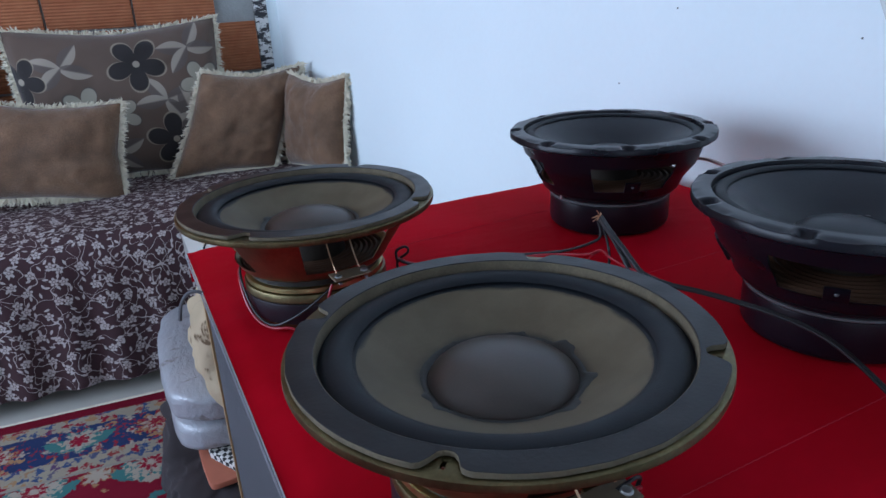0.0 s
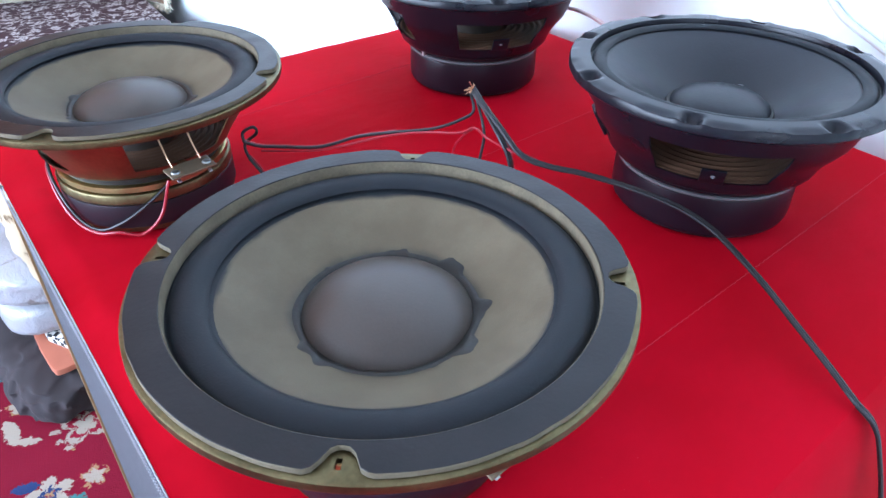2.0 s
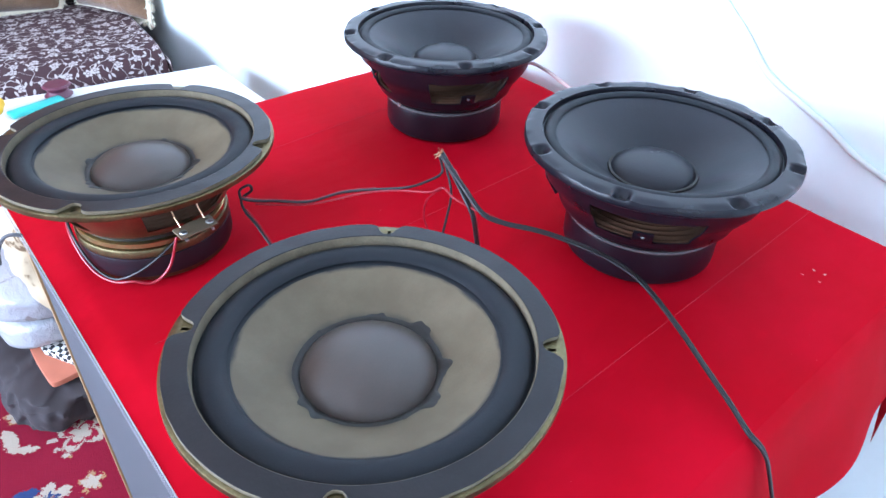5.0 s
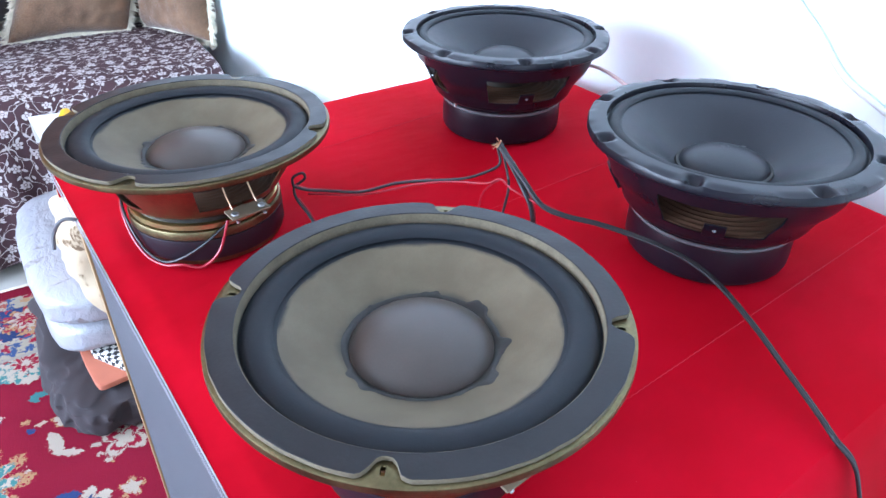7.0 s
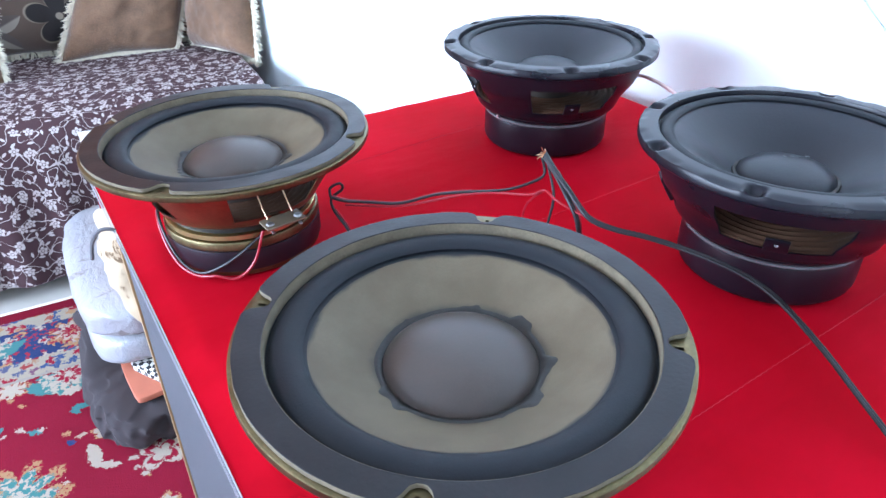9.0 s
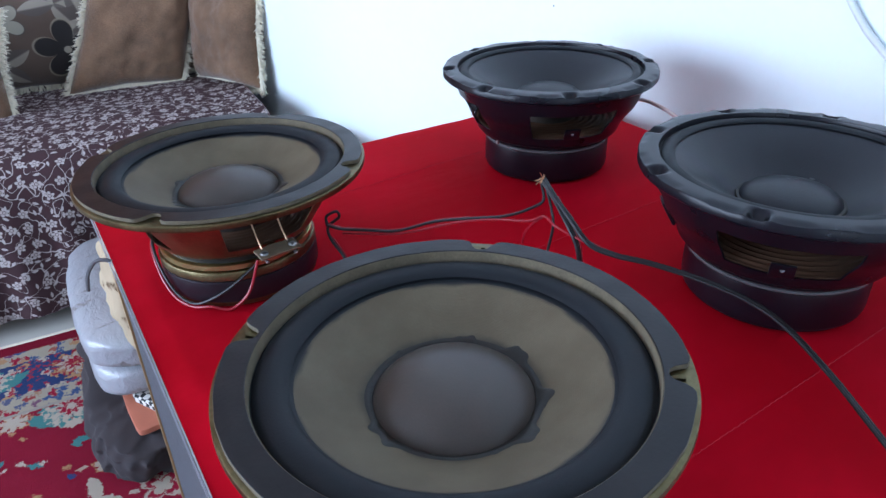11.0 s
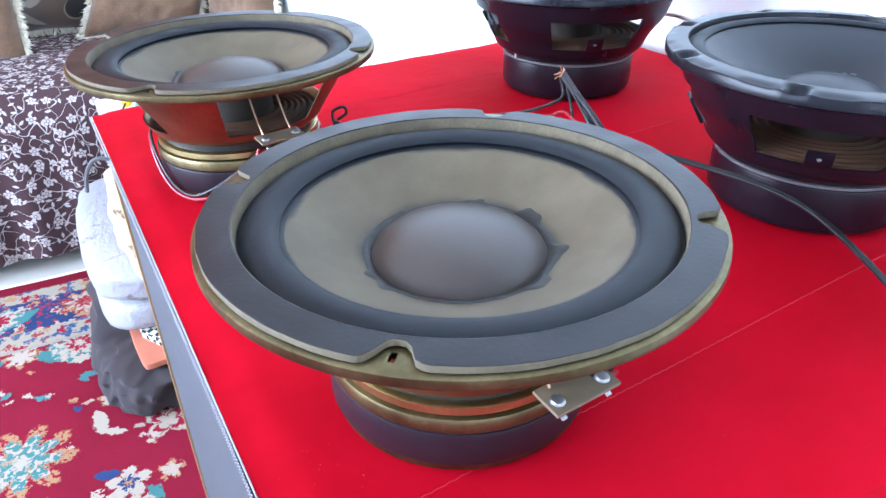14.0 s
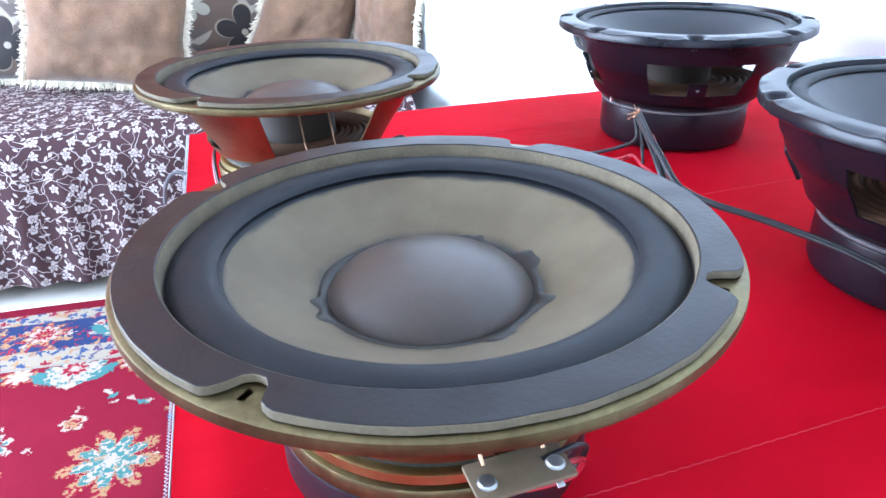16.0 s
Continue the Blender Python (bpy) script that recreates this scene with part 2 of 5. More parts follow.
def vine_fabric():
    """Dark plum cotton with pale flowers, leaves and curling stems."""
    n = Net("vine_print_fabric")
    p = n.vec("SCALE", n.coord("UV"), 1.2)
    warp = n.vec("SCALE", n.vec("SUBTRACT", n.noise(p, 9, 2, 0.5, "Color"), (0.5, 0.5, 0.5)), 0.05)
    q = n.vec("ADD", p, warp)
    cell = n.t.nodes.new("ShaderNodeTexVoronoi")
    cell.voronoi_dimensions = "2D"
    cell.inputs["Scale"].default_value, cell.inputs["Randomness"].default_value = 16.0, 0.75
    n.put(cell.inputs["Vector"], p)
    d = n.vec("SUBTRACT", p, cell.outputs["Position"])
    fl, r = n.flower(d, 0.0155, 5, 0.3)
    eye = n.ramp(n.math("ABSOLUTE", n.math("SUBTRACT", r, 0.0050)), 0.0015, 0.0008)
    stem1 = n.ramp(n.math("ABSOLUTE", n.math("SUBTRACT", n.noise(q, 13, 0.5), 0.5)), 0.0075, 0.0040)
    stem2 = n.ramp(n.math("ABSOLUTE", n.math("SUBTRACT", n.noise(n.vec("ADD", q, (7.3, 2.1, 0)), 17, 0.5), 0.52)), 0.0085, 0.0045)
    leafc = n.t.nodes.new("ShaderNodeTexVoronoi")
    leafc.voronoi_dimensions = "2D"
    leafc.inputs["Scale"].default_value, leafc.inputs["Randomness"].default_value = 32.0, 1.0
    n.put(leafc.inputs["Vector"], p)
    ld = n.vec("SUBTRACT", p, leafc.outputs["Position"])
    lx, ly, _ = n.xyz(ld)
    cr, cg, _ = n.xyz(leafc.outputs["Color"])
    ang = n.math("MULTIPLY", cr, 6.28)
    c, s = n.math("COSINE", ang), n.math("SINE", ang)
    u = n.math("ADD", n.math("MULTIPLY", lx, c), n.math("MULTIPLY", ly, s))
    v = n.math("SUBTRACT", n.math("MULTIPLY", ly, c), n.math("MULTIPLY", lx, s))
    e = n.math("ADD", n.math("POWER", n.math("DIVIDE", u, 0.0105), 2.0), n.math("ABSOLUTE", n.math("DIVIDE", v, 0.0042)))
    leaf = n.math("MULTIPLY", n.ramp(e, 1.1, 0.9), n.ramp(cg, 0.22, 0.24))
    m = n.math("MAXIMUM", n.math("MAXIMUM", stem1, stem2), leaf)
    m = n.math("MAXIMUM", m, fl)
    m = n.math("SUBTRACT", m, n.math("MULTIPLY", eye, n.math("MULTIPLY", fl, 0.8)))
    fine = n.noise(p, 700, 2)
    ground = n.mix(n.noise(p, 5, 3), (0.038, 0.019, 0.021), (0.070, 0.036, 0.040))
    pale = n.mix(fine, (0.34, 0.295, 0.28), (0.48, 0.43, 0.41))
    n.bump(n.math("ADD", n.noise(p, 30, 3), n.math("MULTIPLY", fine, 0.3)), 0.35, 0.004)
    return n.done(n.mix(m, ground, pale), 0.9, Specular_IOR_Level=0.2)


M["vine"] = vine_fabric()


def back_cushion_fabric():
    """Brown chenille with black and cream blossoms and leaf sprays; UV in metres."""
    n = Net("blossom_chenille")
    p = n.coord("UV")
    fine, soft = n.noise(p, 500, 2), n.noise(p, 7, 3)
    c = n.mix(soft, (0.078, 0.048, 0.033), (0.125, 0.080, 0.056))
    sprays = ((0.17, 0.42, 20), (0.60, 0.46, 30), (0.50, 0.28, -20), (0.58, 0.22, 70), (0.13, 0.15, 40), (0.30, 0.10, -10))
    leaves = [(x + 0.05 * math.cos(radians(t + k)), y + 0.05 * math.sin(radians(t + k)), 0.058, 0.026, t + k) for x, y, t in sprays for k in (35, -35, 145, 205)]
    for cx, cy, a, b, turn in leaves:
        m, v = n.ellipse(p, cx, cy, a, b, turn)
        c = n.mix(n.math("MULTIPLY", m, 0.85), c, n.mix(n.ramp(v, -0.15, 0.15), (0.34, 0.29, 0.23), (0.09, 0.07, 0.06)))
    for cx, cy, size, dark, turn in ((0.42, 0.42, 0.105, 1, 0.3), (0.51, 0.13, 0.105, 1, 0.9), (0.03, 0.38, 0.09, 1, 0.2),
                                     (0.23, 0.27, 0.085, 0, 0.0), (0.64, 0.33, 0.085, 0, 0.5), (0.34, 0.24, 0.07, 0, 0.5)):
        m, r = n.flower(n.vec("SUBTRACT", p, (cx, cy, 0)), size, 5, turn)
        m2, _ = n.flower(n.vec("SUBTRACT", p, (cx, cy, 0)), size * 0.95, 5, turn)
        body, rim = ((0.010, 0.006, 0.006), (0.34, 0.28, 0.20)) if dark else ((0.31, 0.28, 0.215), (0.05, 0.04, 0.035))
        c = n.mix(m, c, rim)
        c = n.mix(m2, c, body)
        c = n.mix(n.ramp(r, 0.014, 0.010), c, (0.30, 0.26, 0.20))
    c = n.mix(n.math("MULTIPLY", fine, 0.12), c, (0.05, 0.038, 0.032))
    n.bump(n.math("ADD", fine, soft), 0.4, 0.002)
    return n.done(c, 0.85, Sheen_Weight=0.3)


M["blossom"] = back_cushion_fabric()


def rug_pile():
    """Red rug: plain edge, blue flowered border between pale guard stripes, red field with scattered blooms; UV.y is the distance from the edge."""
    n = Net("rug_pile")
    p = n.coord("UV")
    x, y, _ = n.xyz(p)
    wob = n.math("MULTIPLY_ADD", n.noise(p, 130, 1), 0.010, -0.005)
    yy = n.math("ADD", y, wob)
    tuft = n.noise(p, 420, 2)

    def scatter(scale, size, petals, shift, rand=0.85):
        cell = n.t.nodes.new("ShaderNodeTexVoronoi")
        cell.voronoi_dimensions = "2D"
        cell.inputs["Scale"].default_value, cell.inputs["Randomness"].default_value = scale, rand
        q = n.vec("ADD", n.vec("ADD", p, n.vec("SCALE", n.vec("SUBTRACT", n.noise(p, 42, 3, 0.65, "Color"), (0.5, 0.5, 0.5)), 0.055)), (shift, shift * 0.37, 0))
        n.put(cell.inputs["Vector"], q)
        m, r = n.flower(n.vec("SUBTRACT", q, cell.outputs["Position"]), size, petals)
        return m, r, n.xyz(cell.outputs["Color"])

    def over(c, m, col):
        return n.mix(m, c, col)

    def tile(v, start, length):
        return n.math("ADD", n.math("FLOORED_MODULO", n.math("SUBTRACT", v, start), length), start)

    ragged = n.vec("SCALE", n.vec("SUBTRACT", n.noise(p, 95, 3, 0.7, "Color"), (0.5, 0.5, 0.5)), 0.030)
    px, py, _ = n.xyz(n.vec("ADD", p, ragged))
    cream, straw, teal, navy, wine = (0.46, 0.39, 0.31), (0.42, 0.24, 0.12), (0.060, 0.21, 0.205), (0.030, 0.055, 0.15), (0.30, 0.012, 0.035)

    # red field with a repeat of medallions, white blossoms, sickle leaves and sprigs
    f = n.join(tile(px, 1.98, 0.62), tile(py, 0.43, 0.56))

    mott = n.ramp(n.noise(p, 80, 2, 0.6), 0.50, 0.55)
    flecked = {straw: n.mix(mott, straw, wine), teal: n.mix(mott, teal, cream)}

    def bloom(c, at, size, petals, cols, turn=0.0):
        """A blossom of nested rings of colour, from the outside in."""
        d = n.vec("SUBTRACT", f, (at[0], at[1], 0))
        for k, col in enumerate(cols):
            m, _ = n.flower(d, size * (1 - 0.27 * k), petals, turn)
            c = n.mix(m, c, flecked.get(col, col))
        return c

    field = n.mix(n.noise(p, 6, 3), (0.20, 0.008, 0.024), (0.27, 0.012, 0.034))
    field = bloom(field, (2.165, 0.705), 0.105, 9, (straw, teal, teal, cream), 0.5)
    field = bloom(field, (2.352, 0.850), 0.042, 5, (cream, cream, navy, straw), 0.2)
    field = bloom(field, (2.372, 0.920), 0.040, 5, (cream, cream, navy), 0.9)
    field = bloom(field, (2.298, 0.888), 0.036, 5, (cream, cream, straw), 0.5)
    field = bloom(field, (2.440, 0.712), 0.052, 4, (cream, wine, cream), 0.8)
    field = bloom(field, (2.428, 0.850), 0.028, 5, (straw, cream), 0.1)
    field = bloom(field, (2.335, 0.586), 0.026, 5, (straw, cream), 0.4)
    field = bloom(field, (2.060, 0.560), 0.030, 5, (cream, straw), 0.4)
    field = bloom(field, (2.530, 0.600), 0.040, 6, (cream, teal, wine), 0.4)
    leaves = ((2.312, 0.655, 0.042, 0.015, 80, cream), (2.332, 0.694, 0.034, 0.010, 25, cream), (2.316, 0.812, 0.026, 0.013, 20, navy), (2.395, 0.893, 0.026, 0.011, 60, teal),
              (2.304, 0.480, 0.030, 0.010, 10, teal), (2.285, 0.490, 0.018, 0.008, 60, teal), (2.362, 0.592, 0.020, 0.009, 15, teal), (2.175, 0.500, 0.015, 0.007, 40, cream),
              (2.202, 0.520, 0.018, 0.008, 30, teal), (2.115, 0.462, 0.016, 0.007, 50, cream), (2.130, 0.480, 0.014, 0.007, -40, teal), (2.262, 0.560, 0.012, 0.007, 20, straw))
    more = ((2.270, 0.592, 0.014, 0.006, 45, navy), (2.385, 0.700, 0.009, 0.006, 20, cream), (2.388, 0.732, 0.009, 0.006, 40, cream), (2.402, 0.758, 0.010, 0.006, 15, cream), (2.250, 0.945, 0.03, 0.010, 30, teal),
            (2.060, 0.900, 0.03, 0.010, -30, cream), (2.090, 0.925, 0.026, 0.010, 30, teal), (2.500, 0.800, 0.030, 0.011, 70, teal), (2.520, 0.905, 0.028, 0.010, 20, cream), (2.480, 0.520, 0.024, 0.009, 60, straw), (2.030, 0.800, 0.020, 0.008, 80, cream))
    for ax, ay, la, lb, turn, col in leaves + more:
        m, _ = n.ellipse(f, ax, ay, la, lb, turn)
        field = n.mix(m, field, col)
    sm, _, sk = scatter(26, 0.010, 4, 1.7)
    field = over(field, n.math("MULTIPLY", sm, n.ramp(sk[0], 0.86, 0.87)), n.mix(n.ramp(sk[1], 0.35, 0.55), straw, cream))

    # row of white and teal palmettes reaching into the field
    f = n.join(tile(px, 2.1485, 0.265), py)
    lace = n.mix(0.0, field, field)
    for ax, turn, col in ((2.225, 35, teal), (2.337, -35, teal), (2.250, 60, cream), (2.312, -60, cream)):
        m, _ = n.ellipse(f, ax, 0.375, 0.062, 0.022, turn)
        lace = n.mix(m, lace, col)
    lace = bloom(lace, (2.281, 0.345), 0.072, 9, (teal, cream, wine, cream), 0.2)
    f = n.join(tile(px, 2.016, 0.265), py)
    lace = bloom(lace, (2.155, 0.345), 0.044, 7, (straw, cream, cream), 0.2)

    # navy band with rosettes and palmettes
    band = n.mix(n.noise(p, 8, 2), (0.020, 0.032, 0.095), (0.036, 0.066, 0.17))
    g, _, gk = scatter(27, 0.0175, 4, 5.5)
    band = over(band, n.math("MULTIPLY", g, n.ramp(gk[0], 0.42, 0.43)), n.mix(n.ramp(gk[1], 0.45, 0.55), straw, cream))
    k, _, kk = scatter(50, 0.0085, 3, 2.2)
    band = over(band, n.math("MULTIPLY", k, n.ramp(kk[0], 0.5, 0.51)), (0.36, 0.03, 0.05))
    f = n.join(tile(px, 2.098, 0.40), py)
    band = bloom(band, (2.298, 0.160), 0.060, 9, (straw, cream, wine, straw), 0.1)
    f = n.join(tile(px, 1.900, 0.40), py)
    for ax, turn in ((2.062, 30), (2.138, -30)):
        m, _ = n.ellipse(f, ax, 0.175, 0.060, 0.026, turn)
        band = n.mix(m, band, teal)
    band = bloom(band, (2.100, 0.165), 0.058, 7, (teal, cream, wine), 0.3)

    guard, _, gk2 = scatter(32, 0.0145, 4, 4.4)
    stripe = n.mix(guard, (0.38, 0.33, 0.25), n.mix(n.ramp(gk2[0], 0.4, 0.6), (0.05, 0.09, 0.20), n.mix(n.ramp(gk2[1], 0.4, 0.6), straw, wine)))

    c = field
    c = n.mix(n.ramp(yy, 0.440, 0.436), c, lace)
    c = n.mix(n.ramp(yy, 0.322, 0.318), c, (0.33, 0.30, 0.25))
    c = n.mix(n.ramp(yy, 0.312, 0.308), c, stripe)
    c = n.mix(n.ramp(yy, 0.242, 0.238), c, band)
    c = n.mix(n.ramp(yy, 0.099, 0.095), c, stripe)
    c = n.mix(n.ramp(yy, 0.046, 0.042), c, (0.19, 0.007, 0.022))
    c = n.mix(n.math("MULTIPLY_ADD", tuft, 0.6, 0.1), c, n.mix(1.0, c, (0.5, 0.5, 0.5), "MULTIPLY"))
    n.bump(n.math("ADD", tuft, n.math("MULTIPLY", n.noise(p, 60, 2), 0.6)), 0.6, 0.004)
    return n.done(c, 0.95, Specular_IOR_Level=0.1)


M["rug"] = rug_pile()


def printed_cover(name, ground, ink, scale, size, share):
    """Pale cloth or foil with scattered grey sprigs."""
    n = Net(name)
    p = n.coord()
    cell = n.t.nodes.new("ShaderNodeTexVoronoi")
    cell.voronoi_dimensions = "2D"
    cell.inputs["Scale"].default_value, cell.inputs["Randomness"].default_value = scale, 0.55
    n.put(cell.inputs["Vector"], p)
    d = n.vec("SUBTRACT", p, cell.outputs["Position"])
    m, _ = n.flower(d, size, 4, 0.4)
    kr, _, _ = n.xyz(cell.outputs["Color"])
    m = n.math("MULTIPLY", m, n.ramp(kr, 1 - share, 1.01 - share))
    rough = n.noise(p, 200, 2)
    m = n.math("MULTIPLY", m, n.ramp(rough, 0.35, 0.6, 0.35, 1.0))
    c = n.mix(m, n.mix(n.noise(p, 6, 3), ground, tuple(v * 0.88 for v in ground)), ink)
    n.bump(n.noise(p, 24, 4), 0.5, 0.006)
    return n, c


n_, c_ = printed_cover("white_printed_cloth", (0.76, 0.76, 0.72), (0.24, 0.26, 0.25), 13, 0.022, 0.75)
M["print_cloth"] = n_.done(c_, 0.8)


def clear_wrap():
    """Shiny clear film over a pale quilt with soft grey leaf prints."""
    n = Net("clear_wrap")
    p = n.coord()
    q = n.vec("ADD", p, n.vec("SCALE", n.noise(p, 14, 2, 0.5, "Color"), 0.06))
    leaf = n.ramp(n.noise(n.vec("MULTIPLY", q, (1, 2.6, 1.6)), 9, 1), 0.60, 0.66)
    vein = n.ramp(n.wave(q, 22, "DIAGONAL", 3.0), 0.35, 0.6)
    c = n.mix(n.noise(p, 5, 3), (0.38, 0.39, 0.41), (0.28, 0.29, 0.315))
    c = n.mix(n.math("MULTIPLY", leaf, n.math("MULTIPLY_ADD", vein, 0.5, 0.35)), c, (0.20, 0.18, 0.17))
    n.bump(n.math("ADD", n.noise(q, 16, 4), n.math("MULTIPLY", n.noise(n.vec("MULTIPLY", q, (3, 1, 3)), 22, 3), 0.5)), 0.65, 0.010)
    return n.done(c, 0.38, Coat_Weight=0.35, Coat_Roughness=0.15)


M["wrap"] = clear_wrap()


def brick_clay():
    n = Net("hollow_clay_brick")
    p = n.coord()
    info = n.t.nodes.new("ShaderNodeObjectInfo")
    g = n.wave(p, 28, "Z")
    s = n.noise(p, 9, 4)
    c = n.mix(n.ramp(s, 0.3, 0.7), (0.34, 0.105, 0.040), (0.45, 0.165, 0.070))
    c = n.mix(n.math("MULTIPLY", info.outputs["Random"], 0.5), c, (0.30, 0.085, 0.035))
    n.bump(n.math("ADD", g, n.math("MULTIPLY", n.noise(p, 150, 3), 0.5)), 0.7, 0.004)
    return n.done(c, 0.85)


M["brick"] = brick_clay()


def flaked():
    n = Net("flaked_black_paint")
    p = n.coord()
    f = n.noise(n.vec("MULTIPLY", p, (1, 1, 2.2)), 26, 4, 0.7)
    n.bump(f, 0.5, 0.002)
    return n.done(n.mix(n.ramp(f, 0.47, 0.52), (0.68, 0.68, 0.66), (0.03, 0.03, 0.035)), 0.7)


M["flaked"] = flaked()


def sack_cloth():
    n = Net("tan_printed_sack")
    p = n.coord()
    spot = n.ramp(n.noise(p, 13, 3, 0.6), 0.56, 0.62)
    vein = n.ramp(n.noise(p, 70, 2), 0.42, 0.58, 0.35, 1.0)
    c = n.mix(n.noise(p, 6, 3), (0.40, 0.31, 0.20), (0.48, 0.39, 0.27))
    c = n.mix(n.math("MULTIPLY", spot, vein), c, (0.13, 0.085, 0.05))
    n.bump(n.math("ADD", n.noise(p, 20, 4), n.math("MULTIPLY", n.noise(p, 420, 2), 0.2)), 0.5, 0.006)
    return n.done(c, 0.9, Specular_IOR_Level=0.15)


M["tan_cloth"] = sack_cloth()


def check_cloth():
    n = Net("black_white_check")
    p = n.coord()
    ch = n.t.nodes.new("ShaderNodeTexChecker")
    n.put(ch.inputs[0], n.vec("ADD", p, n.vec("SCALE", n.noise(p, 60, 1, 0.5, "Color"), 0.012)))
    ch.inputs[3].default_value = 90
    n.bump(n.noise(p, 300, 2), 0.3)
    return n.done(n.mix(ch.outputs[1], (0.02, 0.02, 0.022), (0.66, 0.64, 0.6)), 0.85)


M["check"] = check_cloth()


# ---------------------------------------------------------------- mesh helpers
def part(name, bm, material, parent=None, label="", smooth=True):
    """Links a bmesh as one mesh object, under its thing where one is given."""
    bmesh.ops.recalc_face_normals(bm, faces=bm.faces[:])
    me = bpy.data.meshes.new(name)
    bm.to_mesh(me)
    bm.free()
    me.materials.append(material)
    for f in me.polygons:
        f.use_smooth = smooth
    if smooth:
        me.set_sharp_from_angle(angle=radians(38))
    ob = new(name, me)
    if parent:
        ob.parent = parent
    if label:
        ob["label"] = label
    return ob


def empty(name, m, label, category, group=""):
    ob = new(name)
    ob.matrix_world = m
    return tagged(ob, label, category, group)


def grid(bm, f, nu, nv, close_u=False, uv=None):
    """A sheet of nu x nv faces through f(u, v); uv gives its texture place."""
    vs = [[bm.verts.new(f(i / nu, j / nv)) for j in range(nv + 1)] for i in range(nu if close_u else nu + 1)]
    lay = bm.loops.layers.uv.verify() if uv else None
    for i in range(nu):
        for j in range(nv):
            k = (i + 1) % len(vs)
            face = bm.faces.new((vs[i][j], vs[k][j], vs[k][j + 1], vs[i][j + 1]))
            if uv:
                for loop, (a, b) in zip(face.loops, ((i, j), (i + 1, j), (i + 1, j + 1), (i, j + 1))):
                    loop[lay].uv = uv(a / nu, b / nv)
    return bm


def lathe(profile, n=96, close=False):
    """A turned body: profile is a list of (radius, height)."""
    bm = bmesh.new()
    m = len(profile) if close else len(profile) - 1
    rows = []
    for r, z in profile:
        rows.append([bm.verts.new((r * math.cos(2 * math.pi * i / n), r * math.sin(2 * math.pi * i / n), z)) for i in range(n)] if r > 1e-6
                    else [bm.verts.new((0, 0, z))])
    for j in range(m):
        a, b = rows[j], rows[(j + 1) % len(rows)]
        for i in range(n):
            k = (i + 1) % n
            if len(a) == 1:
                bm.faces.new((a[0], b[i], b[k]))
            elif len(b) == 1:
                bm.faces.new((a[i], b[0], a[k]))
            else:
                bm.faces.new((a[i], b[i], b[k], a[k]))
    return bm


def box(sx, sy, sz, at=(0, 0, 0), bevel=0.0, turn=0.0, into=None):
    bm = bmesh.new()
    bmesh.ops.create_cube(bm, size=1)
    bmesh.ops.scale(bm, vec=(sx, sy, sz), verts=bm.verts)
    if bevel:
        bmesh.ops.bevel(bm, geom=bm.edges[:], offset=bevel, segments=2, affect="EDGES", profile=0.5)
    bmesh.ops.rotate(bm, cent=(0, 0, 0), matrix=Matrix.Rotation(radians(turn), 3, "Z"), verts=bm.verts)
    bmesh.ops.translate(bm, vec=at, verts=bm.verts)
    return bm


def smooth_path(points, steps=10):
    """A curve through the points, finely stepped."""
    pts = [Vector(p) for p in points]
    ext = [2 * pts[0] - pts[1], *pts, 2 * pts[-1] - pts[-2]]
    out = []
    for i in range(1, len(ext) - 2):
        a, b, c, d = ext[i - 1:i + 3]
        for s in range(steps):
            t = s / steps
            out.append(0.5 * (2 * b + (c - a) * t + (2 * a - 5 * b + 4 * c - d) * t * t + (3 * b - 3 * c + d - a) * t ** 3))
    out.append(pts[-1])
    return out


def tube(points, radius, n=8, steps=10, bm=None):
    """A round cable along the points."""
    bm = bm or bmesh.new()
    path = smooth_path(points, steps)
    rows, up = [], Vector((0.13, 0.21, 1)).normalized()
    for i, p in enumerate(path):
        d = (path[min(i + 1, len(path) - 1)] - path[max(i - 1, 0)]).normalized()
        side = d.cross(up)
        if side.length < 1e-3:
            side = d.cross(Vector((1, 0, 0)))
        side.normalize()
        top = side.cross(d)
        rows.append([bm.verts.new(p + radius * (math.cos(a) * side + math.sin(a) * top)) for a in (2 * math.pi * k / n for k in range(n))])
    for a, b in zip(rows, rows[1:]):
        for k in range(n):
            bm.faces.new((a[k], a[(k + 1) % n], b[(k + 1) % n], b[k]))
    bm.faces.new(rows[0])
    bm.faces.new(rows[-1][::-1])
    return bm


def blob(sx, sy, sz, power=0.45, lumps=0.02, scale=6.0, seed=0.0, n=40, flat=0.0):
    """A soft stuffed body of half sizes sx, sy, sz, with folds; flat lifts the underside to that height."""
    bm = bmesh.new()

    def s(v, p):
        return math.copysign(abs(v) ** p, v)

    def f(u, v):
        a, b = 2 * math.pi * u, math.pi * (v - 0.5) * 0.998
        p = Vector((sx * s(math.cos(b), power) * s(math.cos(a), power), sy * s(math.cos(b), power) * s(math.sin(a), power), sz * s(math.sin(b), power)))
        q = p * scale + Vector((seed, seed * 0.7, 0))
        k = noise.noise(q) + 0.5 * noise.noise(q * 2.3) + 0.8 * (0.35 - abs(noise.noise(q * 1.4 + Vector((9, 2, 5)))))
        p += p.normalized() * lumps * k
        p.z = max(p.z, -sz)
        return p

    grid(bm, f, n * 2, n, close_u=True)
    return bm


